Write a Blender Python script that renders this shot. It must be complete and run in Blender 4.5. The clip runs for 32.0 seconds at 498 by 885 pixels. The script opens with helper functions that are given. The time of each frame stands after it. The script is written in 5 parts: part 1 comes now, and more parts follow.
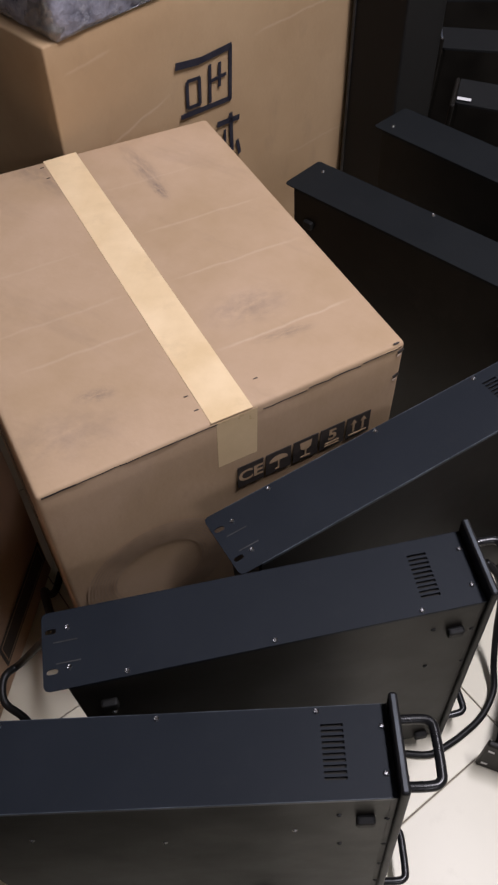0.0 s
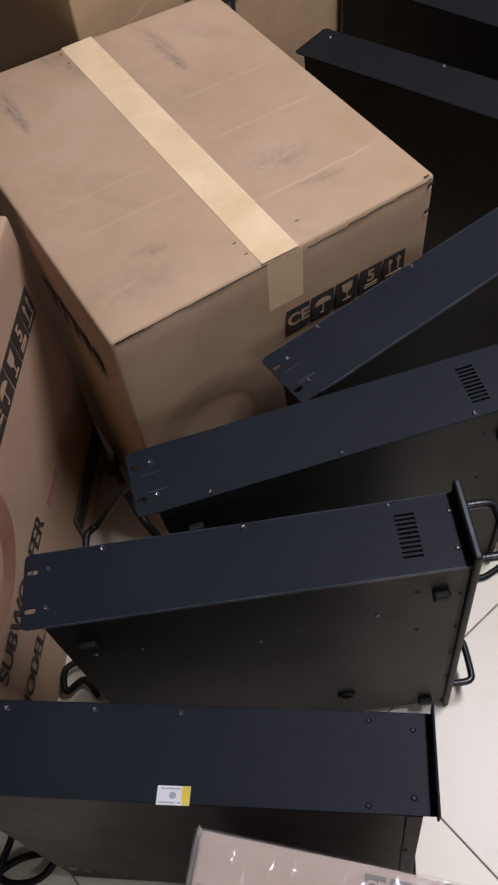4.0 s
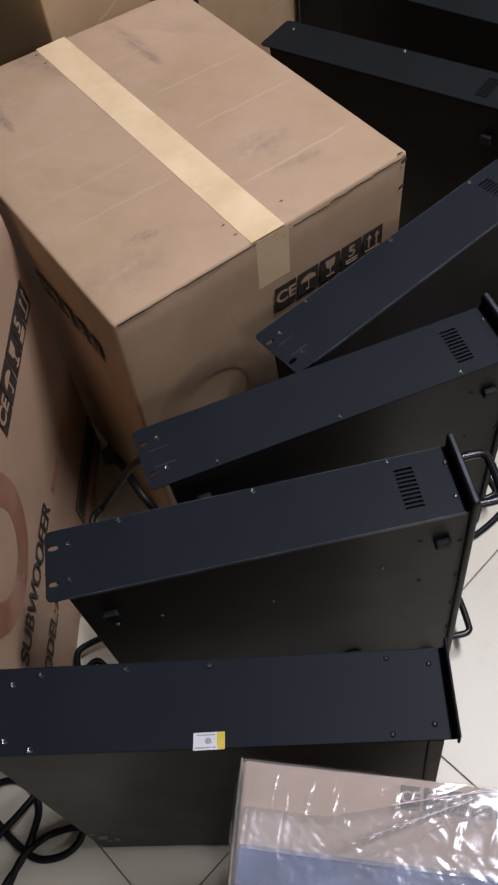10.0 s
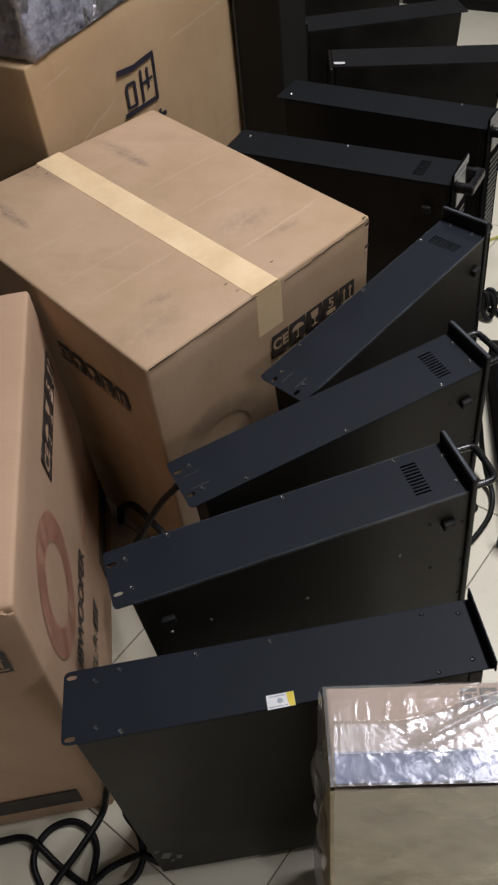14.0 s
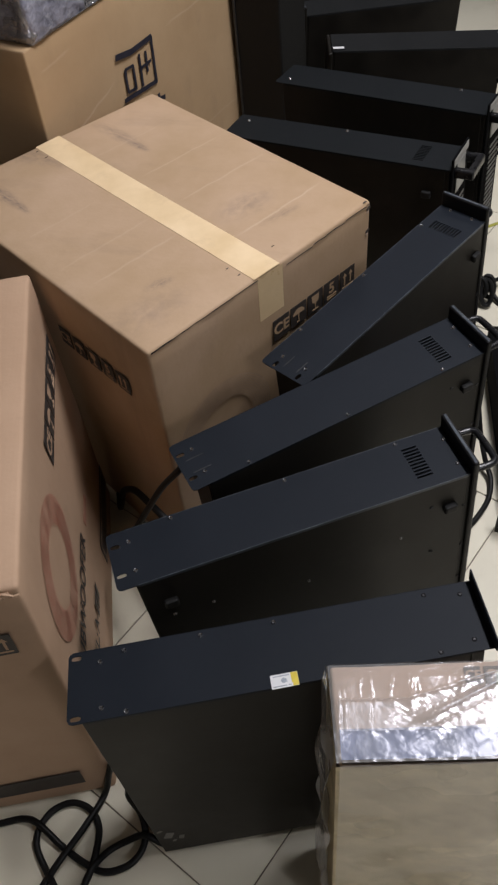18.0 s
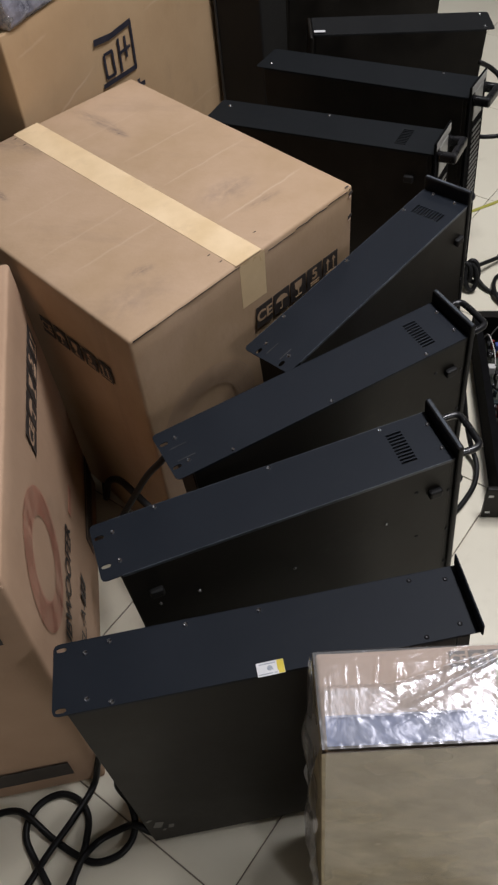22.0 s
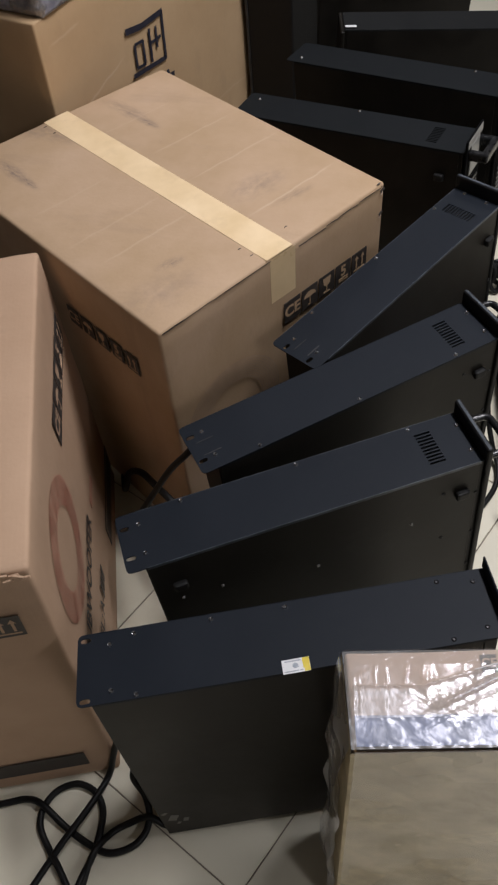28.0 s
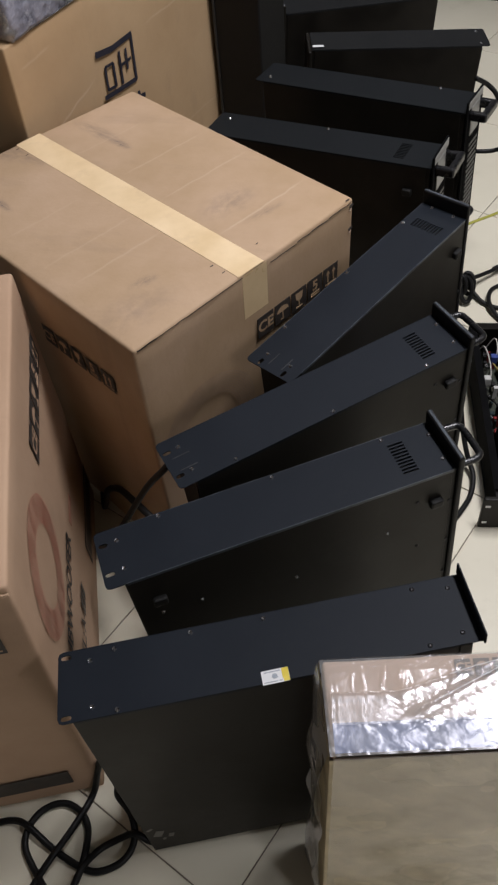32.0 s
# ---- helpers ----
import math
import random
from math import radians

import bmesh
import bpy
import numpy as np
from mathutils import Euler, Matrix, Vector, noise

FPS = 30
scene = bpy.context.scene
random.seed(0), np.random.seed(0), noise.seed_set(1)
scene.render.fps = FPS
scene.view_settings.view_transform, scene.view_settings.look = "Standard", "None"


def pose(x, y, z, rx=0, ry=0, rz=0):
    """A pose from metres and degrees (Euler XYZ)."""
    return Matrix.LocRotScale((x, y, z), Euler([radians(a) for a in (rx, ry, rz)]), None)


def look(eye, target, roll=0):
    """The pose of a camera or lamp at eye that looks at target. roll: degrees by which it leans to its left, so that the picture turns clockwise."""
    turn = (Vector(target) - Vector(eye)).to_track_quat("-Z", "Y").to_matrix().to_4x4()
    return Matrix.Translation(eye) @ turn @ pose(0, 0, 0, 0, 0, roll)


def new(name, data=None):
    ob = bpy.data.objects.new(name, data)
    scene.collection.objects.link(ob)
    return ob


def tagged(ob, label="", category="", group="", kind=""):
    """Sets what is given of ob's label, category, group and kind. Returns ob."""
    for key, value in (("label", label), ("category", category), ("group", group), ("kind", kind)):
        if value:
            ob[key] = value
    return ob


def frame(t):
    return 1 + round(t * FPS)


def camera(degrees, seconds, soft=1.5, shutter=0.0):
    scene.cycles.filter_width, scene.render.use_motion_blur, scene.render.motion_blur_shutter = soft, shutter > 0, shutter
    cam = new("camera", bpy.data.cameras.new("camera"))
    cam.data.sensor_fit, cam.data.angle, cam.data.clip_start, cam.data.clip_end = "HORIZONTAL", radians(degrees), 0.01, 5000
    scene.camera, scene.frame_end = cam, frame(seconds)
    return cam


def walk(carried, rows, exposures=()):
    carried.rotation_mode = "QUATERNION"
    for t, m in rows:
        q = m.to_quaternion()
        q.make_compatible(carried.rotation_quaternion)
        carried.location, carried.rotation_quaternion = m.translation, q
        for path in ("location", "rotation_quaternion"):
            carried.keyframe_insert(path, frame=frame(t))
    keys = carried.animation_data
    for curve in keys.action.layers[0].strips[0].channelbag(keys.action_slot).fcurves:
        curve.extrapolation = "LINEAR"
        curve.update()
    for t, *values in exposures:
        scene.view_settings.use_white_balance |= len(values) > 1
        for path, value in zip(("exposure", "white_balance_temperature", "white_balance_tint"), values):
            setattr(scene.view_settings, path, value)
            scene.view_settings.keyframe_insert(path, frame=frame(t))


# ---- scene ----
cam = camera(34.4, 32.0, soft=2.4)
PATH = [
    (0, (0.063, 0.195, 1.237), (-0.026, 1.427, -0.337), -1.6),
    (0.5, (-0.013, 0.129, 1.245), (0.002, 1.313, -0.366), 0.2),
    (1, (-0.011, 0.097, 1.234), (-0.055, 1.231, -0.413), -1.8),
    (1.5, (-0.014, 0.077, 1.228), (-0.107, 1.193, -0.429), -3.4),
    (2, (-0.005, 0.058, 1.226), (-0.127, 1.171, -0.432), -6.0),
    (2.5, (0.006, 0.054, 1.225), (-0.113, 1.165, -0.433), -7.5),
    (4.5, (-0.001, 0.058, 1.224), (-0.108, 1.164, -0.439), -8.4),
    (5, (-0.007, 0.053, 1.222), (-0.115, 1.16, -0.441), -8.3),
    (5.5, (-0.012, 0.052, 1.227), (-0.111, 1.156, -0.438), -8.2),
    (6, (-0.011, 0.046, 1.233), (-0.101, 1.173, -0.417), -7.9),
    (6.5, (-0.019, 0.041, 1.23), (-0.103, 1.187, -0.407), -7.0),
    (7, (-0.015, 0.045, 1.231), (-0.112, 1.192, -0.404), -7.5),
    (7.5, (-0.017, 0.044, 1.23), (-0.116, 1.196, -0.402), -7.9),
    (8, (-0.02, 0.038, 1.233), (-0.113, 1.187, -0.401), -7.6),
    (8.5, (-0.026, 0.032, 1.245), (-0.108, 1.161, -0.404), -7.6),
    (9, (-0.027, 0.03, 1.246), (-0.1, 1.149, -0.409), -8.0),
    (9.5, (-0.031, 0.023, 1.243), (-0.087, 1.136, -0.418), -7.9),
    (10, (-0.04, 0.003, 1.245), (-0.067, 1.109, -0.422), -8.5),
    (10.5, (-0.036, -0.057, 1.242), (-0.016, 1.054, -0.421), -10.0),
    (11, (-0.062, -0.143, 1.24), (0.005, 0.973, -0.418), -10.8),
    (11.5, (-0.112, -0.156, 1.271), (0.105, 1.03, -0.325), -7.7),
    (12, (-0.137, -0.161, 1.292), (0.16, 1.08, -0.248), -5.7),
    (12.5, (-0.145, -0.159, 1.288), (0.1, 1.123, -0.227), -6.0),
    (13, (-0.155, -0.149, 1.291), (0.034, 1.144, -0.223), -6.8),
    (13.5, (-0.161, -0.153, 1.294), (0.009, 1.145, -0.219), -7.3),
    (14, (-0.166, -0.163, 1.295), (-0.005, 1.142, -0.211), -7.5),
    (14.5, (-0.171, -0.17, 1.299), (-0.013, 1.148, -0.197), -7.6),
    (16.5, (-0.173, -0.179, 1.296), (-0.012, 1.127, -0.21), -7.6),
    (17, (-0.174, -0.178, 1.296), (-0.012, 1.123, -0.215), -7.5),
    (17.5, (-0.176, -0.174, 1.292), (-0.009, 1.12, -0.224), -7.4),
    (18, (-0.179, -0.169, 1.294), (-0.009, 1.114, -0.231), -7.1),
    (18.5, (-0.178, -0.163, 1.289), (-0.011, 1.113, -0.242), -7.1),
    (19, (-0.177, -0.157, 1.287), (-0.014, 1.107, -0.254), -7.2),
    (19.5, (-0.176, -0.16, 1.286), (-0.013, 1.101, -0.257), -7.5),
    (20, (-0.176, -0.165, 1.288), (-0.007, 1.097, -0.255), -7.5),
    (20.5, (-0.173, -0.167, 1.287), (0.002, 1.096, -0.254), -7.4),
    (21, (-0.174, -0.168, 1.287), (0.011, 1.09, -0.256), -7.2),
    (21.5, (-0.173, -0.17, 1.287), (0.016, 1.088, -0.256), -7.1),
    (22, (-0.172, -0.168, 1.287), (0.018, 1.089, -0.257), -7.1),
    (22.5, (-0.171, -0.171, 1.287), (0.027, 1.084, -0.258), -7.0),
    (23, (-0.174, -0.172, 1.286), (0.022, 1.081, -0.26), -7.0),
    (23.5, (-0.174, -0.171, 1.29), (0.019, 1.087, -0.253), -7.0),
    (24, (-0.174, -0.173, 1.291), (0.015, 1.09, -0.248), -7.1),
    (24.5, (-0.175, -0.177, 1.288), (0.012, 1.086, -0.252), -7.2),
    (25, (-0.174, -0.18, 1.284), (0.015, 1.072, -0.264), -7.3),
    (25.5, (-0.174, -0.184, 1.285), (0.017, 1.059, -0.269), -7.4),
    (26, (-0.185, -0.18, 1.283), (0.0, 1.059, -0.275), -6.8),
    (26.5, (-0.195, -0.163, 1.268), (-0.052, 1.059, -0.309), -7.1),
    (28.5, (-0.198, -0.158, 1.29), (-0.008, 1.102, -0.251), -5.4),
    (29, (-0.196, -0.162, 1.29), (0.015, 1.102, -0.246), -5.1),
    (29.5, (-0.195, -0.163, 1.293), (0.018, 1.107, -0.237), -5.1),
    (30, (-0.198, -0.163, 1.296), (0.021, 1.113, -0.228), -4.9),
    (30.5, (-0.196, -0.161, 1.297), (0.025, 1.118, -0.225), -5.1),
    (31, (-0.193, -0.158, 1.295), (0.033, 1.11, -0.234), -5.1),
    (31.5, (-0.194, -0.162, 1.292), (0.037, 1.102, -0.241), -5.1),
    (32, (-0.191, -0.169, 1.295), (0.031, 1.099, -0.236), -5.8),
]
# the phone's white balance is cooler until it swings round
EXPOSURES = [(0.0, 0.05, 6120, 19), (5.0, -0.08, 6020, 20), (9.8, -0.08, 5970, 18), (12.0, 0.0, 6330, 13), (14.0, 0.0, 6215, 13), (32.0, 0.0, 6215, 13)]
walk(cam, [(t, look(eye, target, roll)) for t, eye, target, roll in PATH], EXPOSURES)

# ---- world and light ----
world = bpy.data.worlds.new("world")
scene.world = world
world.use_nodes = True
world.node_tree.nodes["Background"].inputs[0].default_value = (0.75, 0.82, 1.0, 1)
world.node_tree.nodes["Background"].inputs[1].default_value = 0.012


def area_lamp(eye, target, sx, sy, watts, colour):
    data = bpy.data.lights.new("lamp", "AREA")
    data.shape, data.size, data.size_y, data.energy, data.color = "RECTANGLE", sx, sy, watts, colour
    ob = new("lamp", data)
    ob.matrix_world = look(eye, target)
    return ob


# first and third are inferred from lit surfaces; the second is added, unseen fill
LAMPS_AT = ((0.86, 0.74), (1.2, 3.6), (1.60, -3.20))
WATTS = (72, 10, 40)
for (tx, ty), watts in zip(LAMPS_AT, WATTS):
    area_lamp((tx, ty, 2.88), (tx, ty, 0), 0.22, 1.2, watts, (1.0, 0.975, 0.97))


# ---- materials ----
def nodes_of(name):
    m = bpy.data.materials.new(name)
    m.use_nodes = True
    return m, m.node_tree.nodes, m.node_tree.links, m.node_tree.nodes["Principled BSDF"]


def add(nodes, kind, **values):
    n = nodes.new(kind)
    for key, value in values.items():
        n.inputs[key.replace("_", " ")].default_value = value
    return n


def surface(name, dark, light, rough=0.5, metal=0.0, scale=8.0, grain=200.0, bump=0.1, depth=0.001, wear=None, stretch=(1, 1, 1), spread=0.12, coat=0.0, vary=0.0, spec=0.5, smear=None, spin=0.0):
    """Two-scale procedural surface: broad clouds between two colours, fine grain in the relief, uneven gloss."""
    m, nodes, links, bsdf = nodes_of(name)
    place = nodes.new("ShaderNodeTexCoord")
    mapping = nodes.new("ShaderNodeMapping")
    mapping.inputs["Scale"].default_value = stretch
    links.new(place.outputs["Object"], mapping.inputs["Vector"])
    broad = add(nodes, "ShaderNodeTexNoise", Scale=scale, Detail=5.0, Roughness=0.6)
    fine = add(nodes, "ShaderNodeTexNoise", Scale=grain, Detail=3.0)
    links.new(place.outputs["Object"], broad.inputs["Vector"])
    links.new(mapping.outputs["Vector"], fine.inputs["Vector"])
    ramp = nodes.new("ShaderNodeValToRGB")
    ramp.color_ramp.elements[0].position, ramp.color_ramp.elements[1].position = 0.32, 0.68
    ramp.color_ramp.elements[0].color, ramp.color_ramp.elements[1].color = (*dark, 1), (*light, 1)
    links.new(broad.outputs["Fac"], ramp.inputs["Fac"])
    colour = ramp.outputs["Color"]
    if wear:
        tint, amount, wscale = wear
        low, high = 0.55, 0.75
        spots = add(nodes, "ShaderNodeTexNoise", Scale=wscale, Detail=6.0, Roughness=0.7)
        if smear:
            low, high = 0.44, 0.62
            drawn = nodes.new("ShaderNodeMapping")
            drawn.vector_type = "TEXTURE"
            drawn.inputs["Rotation"].default_value = (0, radians(spin), 0)
            drawn.inputs["Scale"].default_value = smear
            links.new(place.outputs["Object"], drawn.inputs["Vector"])
            links.new(drawn.outputs["Vector"], spots.inputs["Vector"])
        else:
            links.new(place.outputs["Object"], spots.inputs["Vector"])
        cut = nodes.new("ShaderNodeValToRGB")
        cut.color_ramp.elements[0].position, cut.color_ramp.elements[1].position = low, high
        cut.color_ramp.elements[1].color = (amount, amount, amount, 1)
        links.new(spots.outputs["Fac"], cut.inputs["Fac"])
        mix = nodes.new("ShaderNodeMix")
        mix.data_type = "RGBA"
        links.new(cut.outputs["Color"], mix.inputs["Factor"])
        links.new(colour, mix.inputs[6])
        mix.inputs[7].default_value = (*tint, 1)
        colour = mix.outputs[2]
    if vary:
        info = nodes.new("ShaderNodeObjectInfo")
        hsv = nodes.new("ShaderNodeHueSaturation")
        span = add(nodes, "ShaderNodeMapRange")
        span.inputs["To Min"].default_value, span.inputs["To Max"].default_value = 1 - vary, 1 + vary
        links.new(info.outputs["Random"], span.inputs["Value"])
        links.new(span.outputs["Result"], hsv.inputs["Value"])
        links.new(colour, hsv.inputs["Color"])
        colour = hsv.outputs["Color"]
    links.new(colour, bsdf.inputs["Base Color"])
    gloss = add(nodes, "ShaderNodeMapRange")
    gloss.inputs["To Min"].default_value, gloss.inputs["To Max"].default_value = max(0.02, rough - spread), min(1.0, rough + spread)
    links.new(broad.outputs["Fac"], gloss.inputs["Value"])
    links.new(gloss.outputs["Result"], bsdf.inputs["Roughness"])
    bsdf.inputs["Metallic"].default_value = metal
    bsdf.inputs["Coat Weight"].default_value = coat
    bsdf.inputs["Specular IOR Level"].default_value = spec
    relief = add(nodes, "ShaderNodeBump", Strength=bump, Distance=depth)
    links.new(fine.outputs["Fac"], relief.inputs["Height"])
    links.new(relief.outputs["Normal"], bsdf.inputs["Normal"])
    return m


def film(name, tint, clear, scale, strength, fog=0.1, turn=0.0, squash=0.25, rough=0.1, crinkle=0.2, gain=1.0, tilt=0.0):
    """Clear wrinkled plastic wrap: see-through, with long glints on its folds and a patchy fine crinkle."""
    m, nodes, links, bsdf = nodes_of(name)
    place = nodes.new("ShaderNodeTexCoord")
    mapping = nodes.new("ShaderNodeMapping")
    mapping.vector_type = "TEXTURE"
    mapping.inputs["Rotation"].default_value = (0, radians(tilt), radians(turn))
    mapping.inputs["Scale"].default_value = (1 / squash, 1.0, 1.0)
    links.new(place.outputs["Object"], mapping.inputs["Vector"])
    fold = add(nodes, "ShaderNodeTexNoise", Scale=scale, Detail=4.5, Roughness=0.5, Distortion=0.15)
    links.new(mapping.outputs["Vector"], fold.inputs["Vector"])
    fine = add(nodes, "ShaderNodeTexNoise", Scale=scale * 2.6, Detail=3.5, Distortion=0.5)
    links.new(place.outputs["Object"], fine.inputs["Vector"])
    where = add(nodes, "ShaderNodeTexNoise", Scale=scale * 0.5, Detail=1.0)
    links.new(place.outputs["Object"], where.inputs["Vector"])
    patch = add(nodes, "ShaderNodeMapRange")
    patch.inputs["From Min"].default_value, patch.inputs["From Max"].default_value = 0.36, 0.70
    patch.inputs["To Max"].default_value = crinkle
    links.new(where.outputs["Fac"], patch.inputs["Value"])
    both = nodes.new("ShaderNodeMath")
    both.operation = "MULTIPLY_ADD"
    level = nodes.new("ShaderNodeMath")
    level.operation = "SUBTRACT"
    level.inputs[1].default_value = 0.5
    links.new(fine.outputs["Fac"], level.inputs[0])
    links.new(level.outputs[0], both.inputs[0])
    links.new(patch.outputs["Result"], both.inputs[1])
    links.new(fold.outputs["Fac"], both.inputs[2])
    relief = add(nodes, "ShaderNodeBump", Strength=strength, Distance=0.02)
    links.new(both.outputs[0], relief.inputs["Height"])
    glass = nodes.new("ShaderNodeBsdfTransparent")
    glass.inputs["Color"].default_value = (*tint, 1)
    shine = nodes.new("ShaderNodeBsdfGlossy")
    shine.inputs["Roughness"].default_value = rough
    shine.inputs["Color"].default_value = (0.93, 0.93, 1.0, 1)
    links.new(relief.outputs["Normal"], shine.inputs["Normal"])
    dull = add(nodes, "ShaderNodeMapRange")
    dull.inputs["From Min"].default_value, dull.inputs["From Max"].default_value = 0.38, 0.62
    dull.inputs["To Min"].default_value, dull.inputs["To Max"].default_value = rough * 0.5, rough * 1.7
    links.new(where.outputs["Fac"], dull.inputs["Value"])
    links.new(dull.outputs["Result"], shine.inputs["Roughness"])
    mix = nodes.new("ShaderNodeMixShader")
    edge = add(nodes, "ShaderNodeFresnel", IOR=1.5)
    links.new(relief.outputs["Normal"], edge.inputs["Normal"])
    more = nodes.new("ShaderNodeMath")
    more.operation = "MULTIPLY_ADD"
    more.inputs[1].default_value = gain
    more.inputs[2].default_value = clear
    links.new(edge.outputs["Fac"], more.inputs[0])
    links.new(more.outputs[0], mix.inputs["Fac"])
    haze = nodes.new("ShaderNodeBsdfDiffuse")
    haze.inputs["Color"].default_value = (0.66, 0.64, 0.6, 1)
    veil = nodes.new("ShaderNodeMixShader")
    veil.inputs["Fac"].default_value = fog
    links.new(glass.outputs[0], veil.inputs[1])
    links.new(haze.outputs[0], veil.inputs[2])
    links.new(veil.outputs[0], mix.inputs[1])
    links.new(shine.outputs[0], mix.inputs[2])
    links.new(mix.outputs[0], nodes["Material Output"].inputs["Surface"])
    return m


def cardboard(name, dark, light, dirt, angle=0.0, stains=(), creases=()):
    """Corrugated board: soft colour clouds, faint flutes along one way, grey rubbed smudges."""
    m, nodes, links, bsdf = nodes_of(name)
    place = nodes.new("ShaderNodeTexCoord")
    turn = nodes.new("ShaderNodeMapping")
    turn.inputs["Rotation"].default_value = (0, 0, angle)
    links.new(place.outputs["Object"], turn.inputs["Vector"])
    broad = add(nodes, "ShaderNodeTexNoise", Scale=4.0, Detail=6.0, Roughness=0.62)
    links.new(turn.outputs["Vector"], broad.inputs["Vector"])
    ramp = nodes.new("ShaderNodeValToRGB")
    ramp.color_ramp.elements[0].position, ramp.color_ramp.elements[1].position = 0.3, 0.7
    ramp.color_ramp.elements[0].color, ramp.color_ramp.elements[1].color = (*dark, 1), (*light, 1)
    links.new(broad.outputs["Fac"], ramp.inputs["Fac"])
    long = nodes.new("ShaderNodeMapping")
    long.inputs["Scale"].default_value = (2.0, 7.0, 3.0)
    links.new(turn.outputs["Vector"], long.inputs["Vector"])
    rub = add(nodes, "ShaderNodeTexNoise", Scale=2.6, Detail=7.0, Roughness=0.68)
    links.new(long.outputs["Vector"], rub.inputs["Vector"])
    cut = nodes.new("ShaderNodeValToRGB")
    cut.color_ramp.elements[0].position, cut.color_ramp.elements[1].position = 0.56, 0.74
    cut.color_ramp.elements[1].color = (dirt, dirt, dirt, 1)
    links.new(rub.outputs["Fac"], cut.inputs["Fac"])
    mix = nodes.new("ShaderNodeMix")
    mix.data_type = "RGBA"
    links.new(cut.outputs["Color"], mix.inputs["Factor"])
    links.new(ramp.outputs["Color"], mix.inputs[6])
    mix.inputs[7].default_value = (0.17, 0.125, 0.1, 1)
    colour = mix.outputs[2]
    for sx, sy, rx, ry, turned, strength in stains:
        spot = nodes.new("ShaderNodeMapping")
        spot.vector_type = "TEXTURE"
        spot.inputs["Location"].default_value = (sx, sy, 0.5)
        spot.inputs["Rotation"].default_value = (0, 0, radians(turned))
        spot.inputs["Scale"].default_value = (rx, ry, 1.0)
        links.new(place.outputs["Object"], spot.inputs["Vector"])
        far = nodes.new("ShaderNodeVectorMath")
        far.operation = "LENGTH"
        links.new(spot.outputs["Vector"], far.inputs[0])
        fall = add(nodes, "ShaderNodeMapRange")
        fall.inputs["From Min"].default_value, fall.inputs["From Max"].default_value = 0.1, 1.0
        fall.inputs["To Min"].default_value, fall.inputs["To Max"].default_value = strength, 0.0
        links.new(far.outputs["Value"], fall.inputs["Value"])
        patchy = nodes.new("ShaderNodeMath")
        patchy.operation = "MULTIPLY"
        grit = add(nodes, "ShaderNodeTexNoise", Scale=2.6, Detail=7.0, Roughness=0.75)
        links.new(spot.outputs["Vector"], grit.inputs["Vector"])
        rubbed = add(nodes, "ShaderNodeMapRange")
        rubbed.inputs["From Min"].default_value, rubbed.inputs["From Max"].default_value = 0.38, 0.66
        links.new(grit.outputs["Fac"], rubbed.inputs["Value"])
        links.new(fall.outputs["Result"], patchy.inputs[0])
        links.new(rubbed.outputs["Result"], patchy.inputs[1])
        over = nodes.new("ShaderNodeMix")
        over.data_type = "RGBA"
        links.new(patchy.outputs[0], over.inputs["Factor"])
        links.new(colour, over.inputs[6])
        over.inputs[7].default_value = (0.13, 0.105, 0.10, 1)
        colour = over.outputs[2]
    folds = []
    for cx, cy, cz, half, wide, tilt, heading, upright, strength in creases:
        # a pressed fold: a slightly raised line, highlight painted paler, fading towards its ends
        spot = nodes.new("ShaderNodeMapping")
        spot.vector_type = "TEXTURE"
        spot.inputs["Location"].default_value = (cx, cy, cz)
        spot.inputs["Rotation"].default_value = (0, radians(tilt), radians(heading))
        spot.inputs["Scale"].default_value = (half, 1.0 if upright else wide, wide if upright else 1.0)
        links.new(place.outputs["Object"], spot.inputs["Vector"])
        axes = nodes.new("ShaderNodeSeparateXYZ")
        links.new(spot.outputs["Vector"], axes.inputs["Vector"])
        waver = add(nodes, "ShaderNodeTexNoise", Scale=22.0, Detail=3.0)
        links.new(place.outputs["Object"], waver.inputs["Vector"])
        shift = nodes.new("ShaderNodeMath")
        shift.operation = "MULTIPLY_ADD"
        shift.inputs[1].default_value = 3.0
        links.new(waver.outputs["Fac"], shift.inputs[0])
        links.new(axes.outputs["Z" if upright else "Y"], shift.inputs[2])
        centred = nodes.new("ShaderNodeMath")
        centred.operation = "SUBTRACT"
        centred.inputs[1].default_value = 1.5
        links.new(shift.outputs[0], centred.inputs[0])
        masks = []
        for source, start in ((centred.outputs[0], 0.0), (axes.outputs["X"], 0.55)):
            size = nodes.new("ShaderNodeMath")
            size.operation = "ABSOLUTE"
            links.new(source, size.inputs[0])
            mask = add(nodes, "ShaderNodeMapRange")
            mask.interpolation_type = "SMOOTHSTEP"
            mask.inputs["From Min"].default_value, mask.inputs["From Max"].default_value = start, 1.0
            mask.inputs["To Min"].default_value, mask.inputs["To Max"].default_value = 1.0, 0.0
            links.new(size.outputs[0], mask.inputs["Value"])
            masks.append(mask.outputs["Result"])
        line = nodes.new("ShaderNodeMath")
        line.operation = "MULTIPLY"
        links.new(masks[0], line.inputs[0])
        links.new(masks[1], line.inputs[1])
        level = nodes.new("ShaderNodeMath")
        level.operation = "MULTIPLY"
        level.inputs[1].default_value = strength
        links.new(line.outputs[0], level.inputs[0])
        folds.append(level.outputs[0])
        highlit = nodes.new("ShaderNodeMix")
        highlit.data_type = "RGBA"
        half_of = nodes.new("ShaderNodeMath")
        half_of.operation = "MULTIPLY"
        half_of.inputs[1].default_value = 0.45
        links.new(level.outputs[0], half_of.inputs[0])
